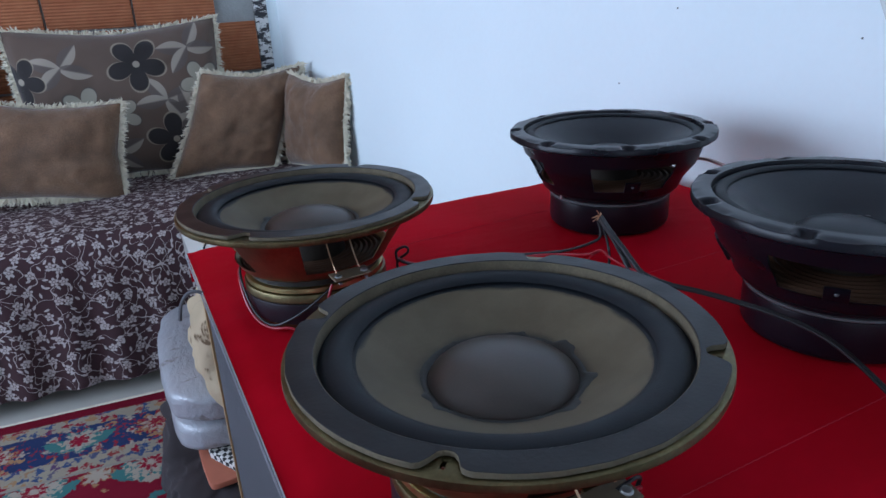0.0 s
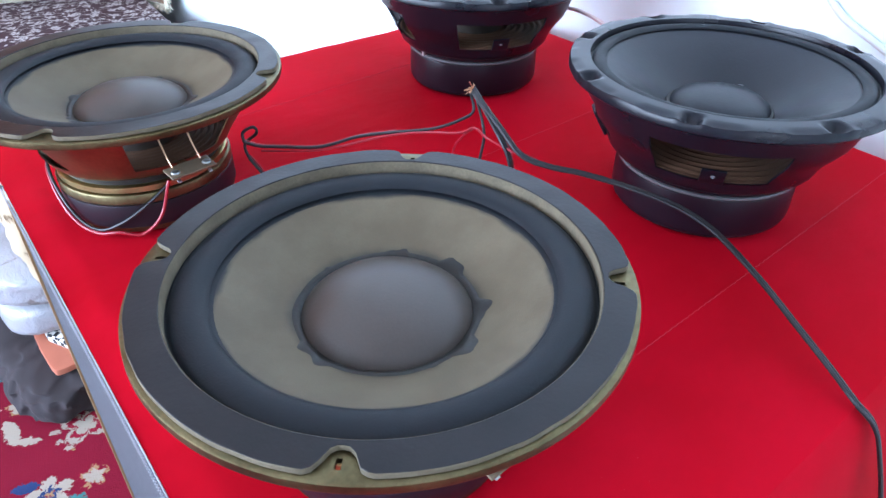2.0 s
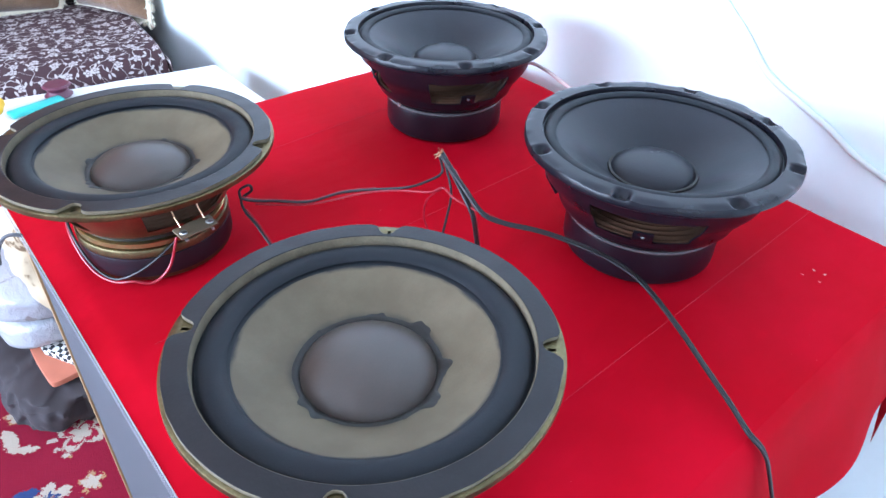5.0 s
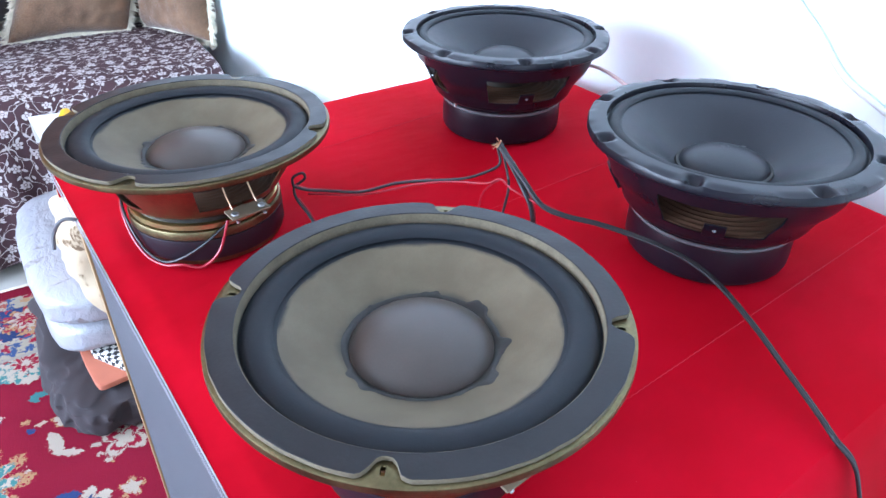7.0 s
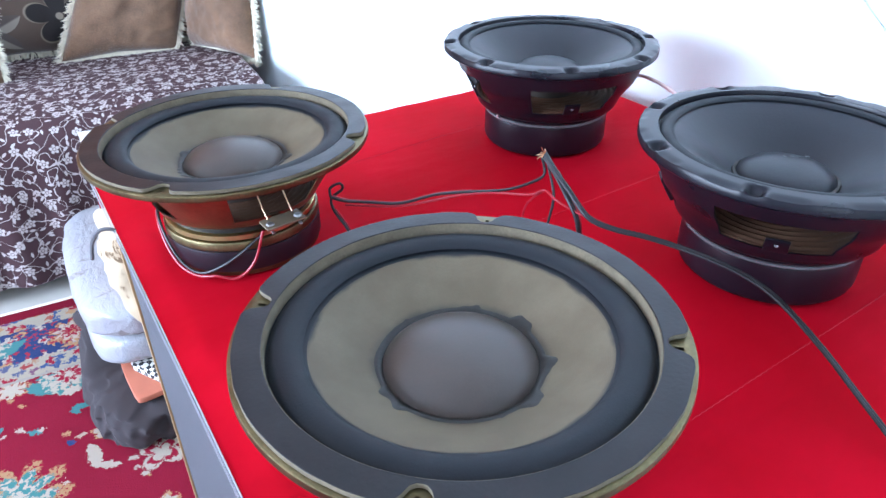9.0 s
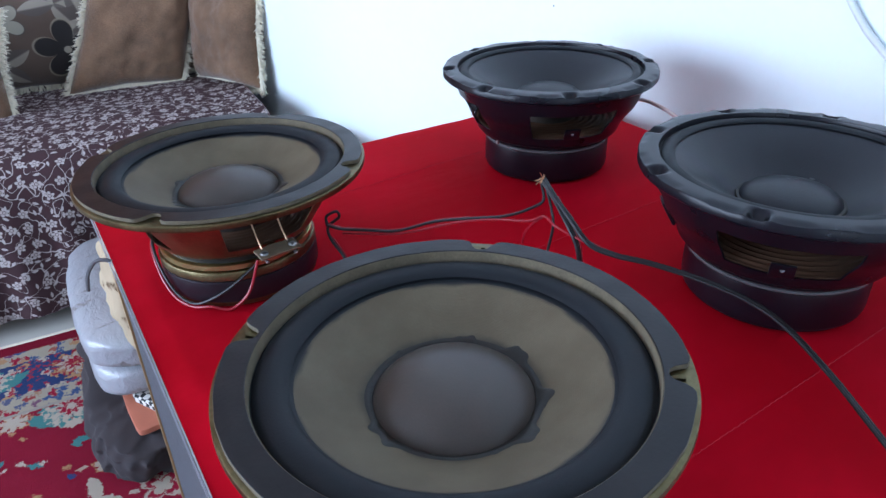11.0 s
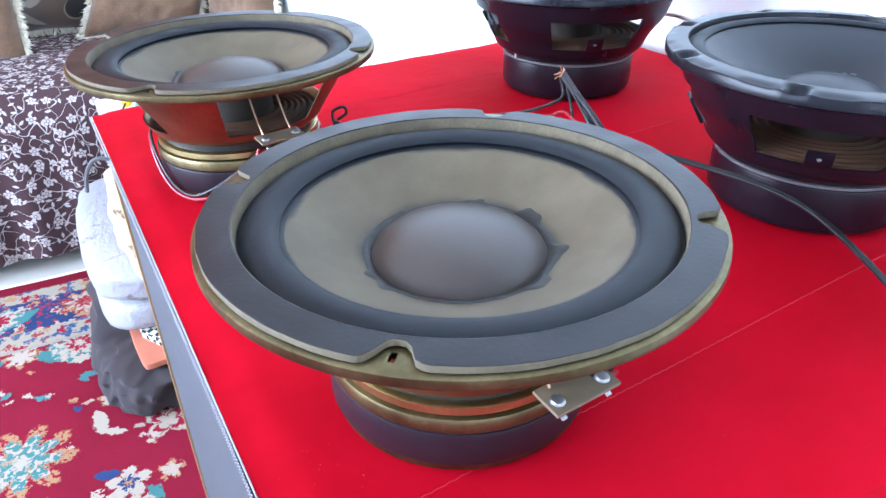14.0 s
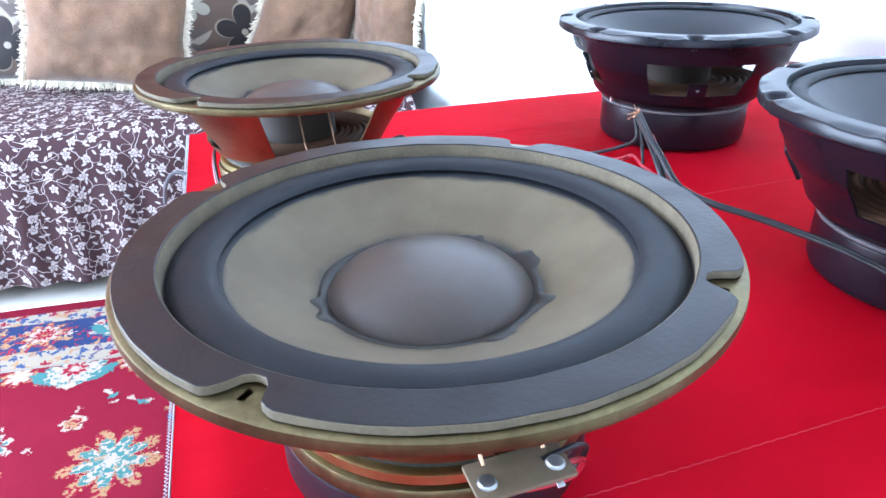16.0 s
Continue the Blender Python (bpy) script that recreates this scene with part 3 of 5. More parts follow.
def slab(points, z0, z1, bevel=0.0):
    """An upright prism over a plan outline."""
    bm = bmesh.new()
    a = [bm.verts.new((x, y, z0)) for x, y in points]
    b = [bm.verts.new((x, y, z1)) for x, y in points]
    bm.faces.new(a[::-1])
    bm.faces.new(b)
    for i in range(len(a)):
        k = (i + 1) % len(a)
        bm.faces.new((a[i], a[k], b[k], b[i]))
    if bevel:
        bmesh.ops.bevel(bm, geom=bm.edges[:], offset=bevel, segments=2, affect="EDGES", profile=0.5)
    return bm


# ---------------------------------------------------------------- the room
def structure(name, bm, material, smooth=False):
    return tagged(part(name, bm, material, smooth=smooth), kind="structure")


WX, BY, LX, FY, TOP = 0.92, 2.46, -2.55, -2.35, 2.6
structure("floor", box(WX - LX + 1.0, BY - FY + 0.4, 0.1, ((WX + LX) / 2 + 0.2, (BY + FY) / 2, -0.05)), M["floor"])
structure("ceiling", box(WX - LX + 1.0, BY - FY + 0.4, 0.1, ((WX + LX) / 2 + 0.2, (BY + FY) / 2, TOP + 0.05)), M["ceiling"])
LEAN_WALL = -0.108


def wall_x(y):
    """The white wall's face, which stands a little askew to the cabinet."""
    return WX + LEAN_WALL * (y + 0.1)


structure("wall_east", slab([(wall_x(FY - 0.3), FY - 0.3), (wall_x(FY - 0.3) + 0.2, FY - 0.3), (wall_x(BY + 0.3) + 0.2, BY + 0.3), (wall_x(BY + 0.3), BY + 0.3)], 0, TOP), M["plaster"])
structure("wall_north_plaster", box(WX - 0.602, 0.2, TOP, ((WX + 0.602) / 2, BY + 0.1, TOP / 2)), M["plaster"])
wall_north = structure("wall_north", box(0.60 - LX, 0.2, TOP, ((0.60 + LX) / 2, BY + 0.104, TOP / 2)), M["mortar"])


def wall_with_window(name, along, at, lo, hi, w0, w1, z0, z1, out):
    """A wall along x or y at a place, 0.2 thick, with an opening from w0 to w1 and z0 to z1."""
    for a, b, c, d in ((lo, w0, 0, TOP), (w1, hi, 0, TOP), (w0, w1, 0, z0), (w0, w1, z1, TOP)):
        size, mid = b - a, (a + b) / 2
        if along == "y":
            bm = box(0.2, size, d - c, (at + out * 0.1, mid, (c + d) / 2))
        else:
            bm = box(size, 0.2, d - c, (mid, at + out * 0.1, (c + d) / 2))
        structure(name, bm, M["plaster"])


wall_with_window("wall_west", "y", LX, FY - 0.2, BY + 0.2, -0.50, 2.20, 0.62, 2.02, -1)
wall_with_window("wall_south", "x", FY, LX, WX + 0.45, -1.5, 0.1, 0.75, 2.05, -1)

structure("trim", box(0.052, 0.012, 1.5, (0.575, BY - 0.004, 1.45), 0.003), M["flaked"])

# ---------------------------------------------------------------- rug
ROT = -4.5
rug_bm = bmesh.new()


def rug_place(u, v):
    x, y = -2.4 + 3.1 * u, -3.4 * v
    return Vector((x, y, 0.009 + 0.0015 * noise.noise(Vector((x * 3, y * 3, 0)))))


grid(rug_bm, rug_place, 60, 60, uv=lambda u, v: (3.1 * u, 3.4 * v))
rug = tagged(part("rug", rug_bm, M["rug"]), "red patterned pile rug with a blue flowered border on the floor", "rug")
rug.matrix_world = pose(0.0, 1.432, 0, 0, 0, ROT)
rim = part("edging", box(3.1, 0.012, 0.008, (-0.85, 0.004, 0.006), 0.002), M["fringe"], rug, "cream bound edge")

# ---------------------------------------------------------------- sofa
sofa = empty("sofa", pose(0.59, 1.495, 0, 0, 0, ROT), "daybed sofa under a dark floral throw with a gathered skirt", "sofa")
SL, SD, SH = 2.6, 0.92, 0.475
part("base", box(SL - 0.06, SD - 0.06, 0.40, (-SL / 2, SD / 2, 0.23), 0.02), M["wood"], sofa)
arc = [(SD, SH - 0.01), (0.60, SH), (0.30, SH + 0.012), (0.10, SH + 0.006), (0.03, SH - 0.012), (0.0, SH - 0.05), (-0.012, SH - 0.15), (-0.02, 0.17), (-0.03, 0.045)]
arc_path = smooth_path([(0, y, z) for y, z in arc], 8)
lengths = [0.0]
for a, b in zip(arc_path, arc_path[1:]):
    lengths.append(lengths[-1] + (b - a).length)


def cover(u, v):
    i = min(int(v * (len(arc_path) - 1) + 1e-6), len(arc_path) - 1)
    p = arc_path[i].copy()
    x = -SL * u
    drop = max(0.0, (SH - 0.03 - p.z) / SH)
    fold = math.sin(x * 48 + 2.2 * noise.noise(Vector((x * 5, 0, 1)))) + 0.6 * noise.noise(Vector((x * 17, p.z * 2, 0)))
    p.y -= drop * (0.018 * fold + 0.02)
    p.z += 0.008 * noise.noise(Vector((x * 4, p.y * 5, 3))) + 0.010 * drop * noise.noise(Vector((x * 12, 0, 7)))
    return Vector((x, p.y, p.z))


bm = grid(bmesh.new(), cover, 330, len(arc_path) - 1, uv=lambda u, v: (SL * u, lengths[min(int(v * (len(arc_path) - 1) + 1e-6), len(arc_path) - 1)]))
throw = part("throw", bm, M["vine"], sofa, "dark plum cotton throw printed with pale vines")
bm = grid(bmesh.new(), lambda u, v: Vector((0.004 + 0.02 * v + 0.014 * v * math.sin(u * 34), SD * u - 0.02, SH - 0.012 - v * (SH - 0.06))), 60, 12,
          uv=lambda u, v: (SD * u + 3, v * SH))
part("throw_end", bm, M["vine"], sofa)


def pillow(name, w, h, thick, m, fabric, label, shear=0.0, category="cushion", group="", sag=0.02):
    """A stuffed cushion standing on its lower edge, with a shaggy fringe on its seam."""
    ob = empty(name, m, label, category, group)
    bm = bmesh.new()
    seed = random.random() * 40

    def side(sign):
        def f(u, v):
            a, b = 2 * u - 1, 2 * v - 1
            t = max(0.0, (1 - abs(a) ** 3.2) * (1 - abs(b) ** 3.2)) ** 0.55
            pinch = 1 - 0.07 * (1 - abs(a)) * abs(b) ** 4
            pinch2 = 1 - 0.07 * (1 - abs(b)) * abs(a) ** 4
            q = Vector((u * 5 + seed, v * 5, sign))
            fold = 0.5 - abs(noise.noise(Vector((a * 2.2 + b * 1.3 + seed, (a - b) * 0.9, sign * 3.0))))
            crease = 0.012 * noise.noise(q) + 0.010 * noise.noise(q * 2.7) * (0.4 + abs(a * b) * 1.5) + 0.014 * fold * (abs(a) ** 3 + abs(b) ** 3)
            x = w / 2 * a * pinch2 + shear * h * (v - 0.5)
            z = h / 2 + h / 2 * b * pinch - sag * math.sin(math.pi * u) * v
            return Vector((x, sign * (t * thick / 2 + crease * t), z))
        return f

    for s in (-1, 1):
        grid(bm, side(s), 40, 36, uv=lambda u, v: (u * w, v * h))
    bmesh.ops.remove_doubles(bm, verts=bm.verts, dist=0.0004)
    part("cover", bm, M[fabric], ob)
    bm = bmesh.new()
    f = side(1)
    edge = []
    for k in range(4):
        for i in range(46):
            t = i / 46
            edge.append(f(*((t, 0), (1, t), (1 - t, 1), (0, 1 - t))[k]))
    mid = Vector((0, 0, h / 2))
    for i, p in enumerate(edge):
        nxt = edge[(i + 1) % len(edge)]
        for _ in range(7):
            q = p.lerp(nxt, random.random())
            out = (q - mid)
            out = Vector((math.copysign(abs(out.x / w) ** 3, out.x), 0, math.copysign(abs(out.z / h) ** 3, out.z))).normalized()
            d = (out + Vector((random.uniform(-.6, .6), random.uniform(-.9, .9), random.uniform(-.6, .6)))).normalized()
            ln, wd = random.uniform(0.014, 0.030), random.uniform(0.0020, 0.0036)
            s1 = d.cross(Vector((0.3, 1, 0.2))).normalized() * wd
            s2 = d.cross(s1).normalized() * wd
            base = [bm.verts.new(q - d * 0.006 + v) for v in (s1, s2, -s1, -s2)]
            bend = q + d * ln * 0.6 + Vector((0, 0, -0.003))
            ring = [bm.verts.new(bend + v * 0.9) for v in (s1, s2, -s1, -s2)]
            tip = bm.verts.new(q + d * ln + Vector((random.uniform(-.006, .006), random.uniform(-.006, .006), -0.006)))
            for j in range(4):
                k = (j + 1) % 4
                bm.faces.new((base[j], base[k], ring[k], ring[j]))
                bm.faces.new((ring[j], ring[k], tip))
    tagged(part("fringe", bm, M["fringe"], ob, "shaggy cream fringe"), kind="stuff")
    return ob


BACK = "tall brown cushion with black and cream blossoms and cream fringe"
pillow("back_cushion", 0.72, 0.56, 0.17, pose(0.000, 2.263, 0.475, -9, 0, ROT), "blossom", BACK, group="back cushions on the sofa")
pillow("back_cushion", 0.72, 0.53, 0.17, pose(-0.785, 2.336, 0.475, -9, 0, ROT), "blossom", BACK, group="back cushions on the sofa")
pillow("throw_cushion", 0.50, 0.33, 0.15, pose(-0.318, 2.013, 0.500, -14, 8, ROT - 2), "velvet", "plain brown velvet cushion with cream fringe leaning on another", group="velvet cushions")
pillow("throw_cushion", 0.37, 0.375, 0.14, pose(0.365, 2.107, 0.475, -12, 0, -8), "velvet", "plain brown velvet cushion with a cream fringe, slumped askew", shear=0.42, group="velvet cushions")
pillow("throw_cushion", 0.33, 0.345, 0.15, pose(0.598, 1.951, 0.475, -8, 0, -68), "velvet", "brown velvet cushion with a cream fringe at the sofa's end", group="velvet cushions")
pillow("throw_cushion", 0.34, 0.36, 0.12, pose(0.481, 2.211, 0.475, -10, 0, -10), "velvet", "brown velvet cushion half hidden behind another", group="velvet cushions")

# ---------------------------------------------------------------- low bench with a printed cloth, behind the table
bench = empty("low_bench", pose(0, 0, 0), "low bench under a white cloth with small grey sprigs", "bench")
part("top", slab([(0.07, 0.99), (0.65, 0.95), (0.65, 1.34), (0.07, 1.45)], 0.44, 0.470, 0.006), M["wood"], bench)
for x, y in ((0.34, 1.03), (0.61, 1.00), (0.34, 1.36), (0.61, 1.31)):
    part("leg", box(0.04, 0.04, 0.44, (x, y, 0.22), 0.004), M["wood"], bench)


def bench_cloth_place(u, v):
    x = 0.052 + 0.618 * u
    y0, y1 = 0.97 - 0.04 * u, 1.462 - 0.112 * u
    t = v * 1.3 - 0.15
    y = y0 + (y1 - y0) * min(max(t, 0), 1)
    z = 0.4725 + 0.0015 * noise.noise(Vector((x * 9, y * 9, 0)))
    if t < 0:
        z += t * 0.5
    if t > 1:
        z -= (t - 1) * 0.5
        y += 0.004 * math.sin(u * 60)
    return Vector((x, y, z))


tagged(part("bench_cloth", grid(bmesh.new(), bench_cloth_place, 60, 40), M["print_cloth"]), "white cloth printed with grey sprigs, spread on the bench", "tablecloth")

driver = empty("screwdriver", pose(0.135, 1.392, 0.4775, 0, 0, 250), "small screwdriver with a yellow handle lying on the cloth", "screwdriver")
bm = lathe([(0, 0), (0.010, 0.002), (0.013, 0.012), (0.012, 0.03), (0.013, 0.05), (0.010, 0.066), (0.006, 0.070), (0, 0.070)], 16)
bmesh.ops.rotate(bm, cent=(0, 0, 0), matrix=Matrix.Rotation(radians(90), 3, "Y"), verts=bm.verts)
bmesh.ops.translate(bm, vec=(0, 0, 0.013), verts=bm.verts)
part("handle", bm, M["yellow"], driver)
part("shaft", tube([(0.068, 0, 0.013), (0.10, 0, 0.011), (0.135, 0, 0.008)], 0.0028, 8, 3), M["wire_black"], driver, "thin dark shaft")
strip = tagged(part("plastic_strip", box(0.13, 0.035, 0.012, (0, 0, 0.006), 0.004), M["teal"]), "teal plastic strip lying on the cloth", "strip")
strip.matrix_world = pose(0.20, 1.33, 0.475, 0, 0, 12)
lump = tagged(part("cable_reel", lathe([(0, 0), (0.03, 0), (0.034, 0.004), (0.028, 0.008), (0.024, 0.016), (0.028, 0.024), (0.034, 0.028), (0.03, 0.032), (0, 0.032)], 28), M["maroon"]), "small dark maroon reel on the cloth", "reel")
lump.matrix_world = pose(0.265, 1.38, 0.475)

# ---------------------------------------------------------------- bundles on the floor beside the table
dark = tagged(part("folded_cloth", blob(0.18, 0.33, 0.045, 0.42, 0.034, 15, 3, 100), M["dark_cloth"]), "crumpled charcoal cloth on the rug", "cloth")
dark.matrix_world = pose(0.080, 1.06, 0.046, 0, 0, ROT)
orange = tagged(part("folded_cloth", blob(0.092, 0.096, 0.008, 0.12, 0.006, 18, 5, 40), M["orange_cloth"]), "folded orange cloth lying on the charcoal one", "cloth")
orange.matrix_world = pose(0.060, 0.885, 0.104, 0, 0, 2)
check = tagged(part("folded_cloth", blob(0.055, 0.065, 0.012, 0.25, 0.005, 12, 8, 20), M["check"]), "black and white checked cloth folded on the orange one", "cloth")
check.matrix_world = pose(0.060, 0.865, 0.121, 0, 0, 28)
bag = empty("wrapped_quilt", pose(0.112, 1.130, 0.128, 0, 0, ROT), "folded quilt in two layers inside shiny printed wrapping", "bundle")
for k, (w, l, dx) in enumerate(((0.172, 0.275, 0.0), (0.180, 0.285, -0.004))):
    fold = part("fold", blob(w, l, 0.046, 0.42, 0.015, 7, 1.7 + k, 56), M["wrap"], bag)
    fold.matrix_basis = pose(dx, 0, 0.044 + 0.082 * k)
tan = tagged(part("cloth_sack", blob(0.100, 0.155, 0.118, 0.6, 0.035, 9, 6, 52), M["tan_cloth"]), "slumped cream cloth sack with brown prints on the wrapped bundle", "sack")
tan.matrix_world = pose(0.105, 0.880, 0.408, 0, 0, 0)

strap = tagged(part("strap", tube([(0.004, 0.328, 0.7415), (-0.007, 0.334, 0.747), (-0.018, 0.340, 0.744), (-0.028, 0.346, 0.728), (-0.033, 0.350, 0.705)], 0.0024, 6), varied("grey_webbing", (0.10, 0.10, 0.11), 0.8)), "short grey webbing strap poking out under the red cloth", "strap")

# ---------------------------------------------------------------- table
T = 0.75
cabinet = empty("cabinet", pose(0, 0, 0), "large cabinet with a grey woven side and brown wooden edges", "cabinet")
part("top", slab([(0.002, -0.372), (0.800, -0.372), (0.816, 0.482), (0.002, 0.485)], T - 0.030, T - 0.0068, 0.002), M["wood"], cabinet, "brown wooden top board")
part("body", box(0.72, 0.64, T - 0.048, (0.385, -0.045, (T - 0.048) / 2 + 0.012), 0.004), M["wood"], cabinet)


def side_place(u, v):
    z = 0.012 + (T - 0.020) * v
    return Vector((-0.0015 + 0.0010 * noise.noise(Vector((u * 6, v * 6, 2))), -0.370 + 0.662 * u, z))


bm = grid(bmesh.new(), side_place, 24, 24)
bmesh.ops.solidify(bm, geom=bm.faces[:], thickness=-0.012)
part("side_panel", bm, M["grey"], cabinet, "grey woven cloth stretched over the side")
bm = slab([(-0.004, 0.2925), (0.030, 0.2925), (0.030, 0.3065), (-0.004, 0.3065)], 0.012, T - 0.009, 0.0)
part("edge_board", bm, M["wood"], cabinet, "brown wooden edge board")

X1, Y0 = 0.8186, -0.380


def red_place(u, v):
    """u across from the bare edge to the wall side, v from the camera's side away; both run past the top and hang down."""
    s, t = u * 1.16, v * 1.28 - 0.22
    x = X1 * min(s, 1.0)
    yf = 0.496 - 0.004 * min(s, 1)
    y = Y0 + (yf - Y0) * min(max(t, 0.0), 1.0)
    x += 0.0196 * y * min(s, 1.0)
    z = T - 0.0022 + 0.0014 * noise.noise(Vector((x * 7, y * 7, 0))) + 0.0009 * noise.noise(Vector((x * 24, y * 18, 4)))
    if x < 0.012:
        z -= 0.002
    if s > 1:
        d = (s - 1) * X1
        x += 0.006 * (1 - math.exp(-d * 90)) + 0.10 * d + 0.012 * d / 0.12 * math.sin(y * 26)
        z -= d
    if t < 0:
        d = -t * 0.85
        y -= 0.008 * (1 - math.exp(-d * 90)) + 0.20 * d + 0.010 * d / 0.18 * math.sin(x * 21 + 1)
        z -= d * 0.97
    if t > 1:
        d = (t - 1) * 0.85
        y += 0.006 * (1 - math.exp(-d * 90)) + 0.05 * d
        z -= d
    return Vector((x, y, z))


cloth = tagged(part("tablecloth", grid(bmesh.new(), red_place, 90, 110), M["red"]), "bright red tablecloth with pale stitched seams, spread over the cabinet", "tablecloth")
# white zigzag braid along the bare edge
bm = bmesh.new()
pts = []
for i in range(601):
    y = Y0 + 0.002 + (0.49 - Y0) * i / 600
    pts.append((-0.0030 + (0.0009 if i % 2 else -0.0009), y, T - 0.0055))
tube(pts, 0.0004, 4, 1, bm)
tube([(-0.0008, Y0 + 0.002, T - 0.0045), (-0.0008, 0.0, T - 0.0045), (-0.0008, 0.49, T - 0.0045)], 0.0006, 5, 4, bm)
part("braid", bm, varied("white_braid", (0.40, 0.40, 0.42), 0.7, 0.1, 40, 300, 0.2), cloth, "white zigzag braid")


def seam(a, b):
    bm = bmesh.new()
    pts = []
    n = int((Vector(b) - Vector(a)).length / 0.004)
    for i in range(n + 1):
        p = Vector(a).lerp(Vector(b), i / n)
        pts.append((p.x, p.y + (0.0005 if i % 2 else -0.0005), T - 0.0002 + 0.0014 * noise.noise(Vector((p.x * 7, p.y * 7, 0)))))
    tube(pts, 0.00026, 4, 1, bm)
    part("stitching", bm, M["seam"], cloth, "pale red zigzag stitching")


SEAMS = [((0.05, y0, 0), (0.81, y1, 0)) for y0, y1 in ((0.318, 0.362), (0.050, 0.078), (-0.257, -0.236))]
for a, b in SEAMS:
    seam(a, b)

bm = bmesh.new()
for i in range(7):
    x, y, a = 0.678 + random.uniform(-0.018, 0.018), -0.304 + random.uniform(-0.010, 0.010), random.uniform(0, 6.28)
    tube([(x, y, T + 0.0008), (x + 0.0016 * math.cos(a), y + 0.0016 * math.sin(a), T + 0.0012), (x + 0.003 * math.cos(a + 0.5), y + 0.003 * math.sin(a + 0.5), T + 0.0006)], 0.0003, 4, 2, bm)
tagged(part("lint", bm, M["fringe"]), "white lint specks lying on the red cloth", "lint", kind="stuff")
for y, z in ((0.62, 1.06), (0.42, 1.04), (0.10, 1.00), (0.55, 0.90)):
    bm = lathe([(0.0017, 0), (0.0014, 0.001), (0, 0.0013)], 8)
    bm.transform(pose(wall_x(y), y, z, 0, -90, 0))
    tagged(part("nail", bm, M["plate_line"]), "small dark nail in the white wall", "nail", "nails in the wall")

# ---------------------------------------------------------------- loudspeakers
TAU = 2 * math.pi


def polar_ring(ri, ro, z0, z1, n=288):
    """A flat ring whose outer radius ro(a) and top z1(a, r) may change with the angle."""
    bm = bmesh.new()
    rings = []
    for i in range(n):
        a = TAU * i / n
        o = ro(a)
        rr = [ri, ri + 0.25 * (o - ri), ri + 0.5 * (o - ri), ri + 0.8 * (o - ri), o]
        top = [(r, z1(a, r)) for r in rr]
        prof = [(ri, z0)] + top + [(o, z0)]
        rings.append([bm.verts.new((r * math.cos(a), r * math.sin(a), z)) for r, z in prof])
    m = len(rings[0])
    for i in range(n):
        a, b = rings[i], rings[(i + 1) % n]
        for j in range(m):
            k = (j + 1) % m
            bm.faces.new((a[j], a[k], b[k], b[j]))
    return bm


def windowed_shell(profile, thick, openings, n=192):
    """A turned basket wall with openings: (mid angle, half width, first profile step, last step)."""
    bm = bmesh.new()
    outer = [[bm.verts.new((r * math.cos(TAU * i / n), r * math.sin(TAU * i / n), z)) for r, z in profile] for i in range(n)]
    inner = [[bm.verts.new(((r - thick) * math.cos(TAU * i / n), (r - thick) * math.sin(TAU * i / n), z)) for r, z in profile] for i in range(n)]

    def is_open(i, j):
        a = TAU * (i + 0.5) / n
        for mid, half, j0, j1 in openings:
            d = abs((a - mid + math.pi) % TAU - math.pi)
            if j0 <= j < j1 and d < half:
                return True
        return False

    m = len(profile) - 1
    for i in range(n):
        k = (i + 1) % n
        for j in range(m):
            if is_open(i, j):
                continue
            bm.faces.new((outer[i][j], outer[k][j], outer[k][j + 1], outer[i][j + 1]))
            bm.faces.new((inner[i][j], inner[i][j + 1], inner[k][j + 1], inner[k][j]))
            if is_open((i - 1) % n, j):
                bm.faces.new((outer[i][j], outer[i][j + 1], inner[i][j + 1], inner[i][j]))
            if is_open(k, j):
                bm.faces.new((outer[k][j], inner[k][j], inner[k][j + 1], outer[k][j + 1]))
            if j == 0 or is_open(i, j - 1):
                bm.faces.new((outer[i][j], inner[i][j], inner[k][j], outer[k][j]))
            if j == m - 1 or is_open(i, j + 1):
                bm.faces.new((outer[i][j + 1], outer[k][j + 1], inner[k][j + 1], inner[i][j + 1]))
    return bm


def near_angle(a, marks):
    return min(abs((a - m + math.pi) % TAU - math.pi) for m in marks)


def roll(r0, r1, z, h, n=10):
    """Profile of a half-round surround."""
    return [((r0 + r1) / 2 + (r1 - r0) / 2 * math.cos(math.pi * (1 - k / n)), z + h * math.sin(math.pi * k / n)) for k in range(n + 1)]


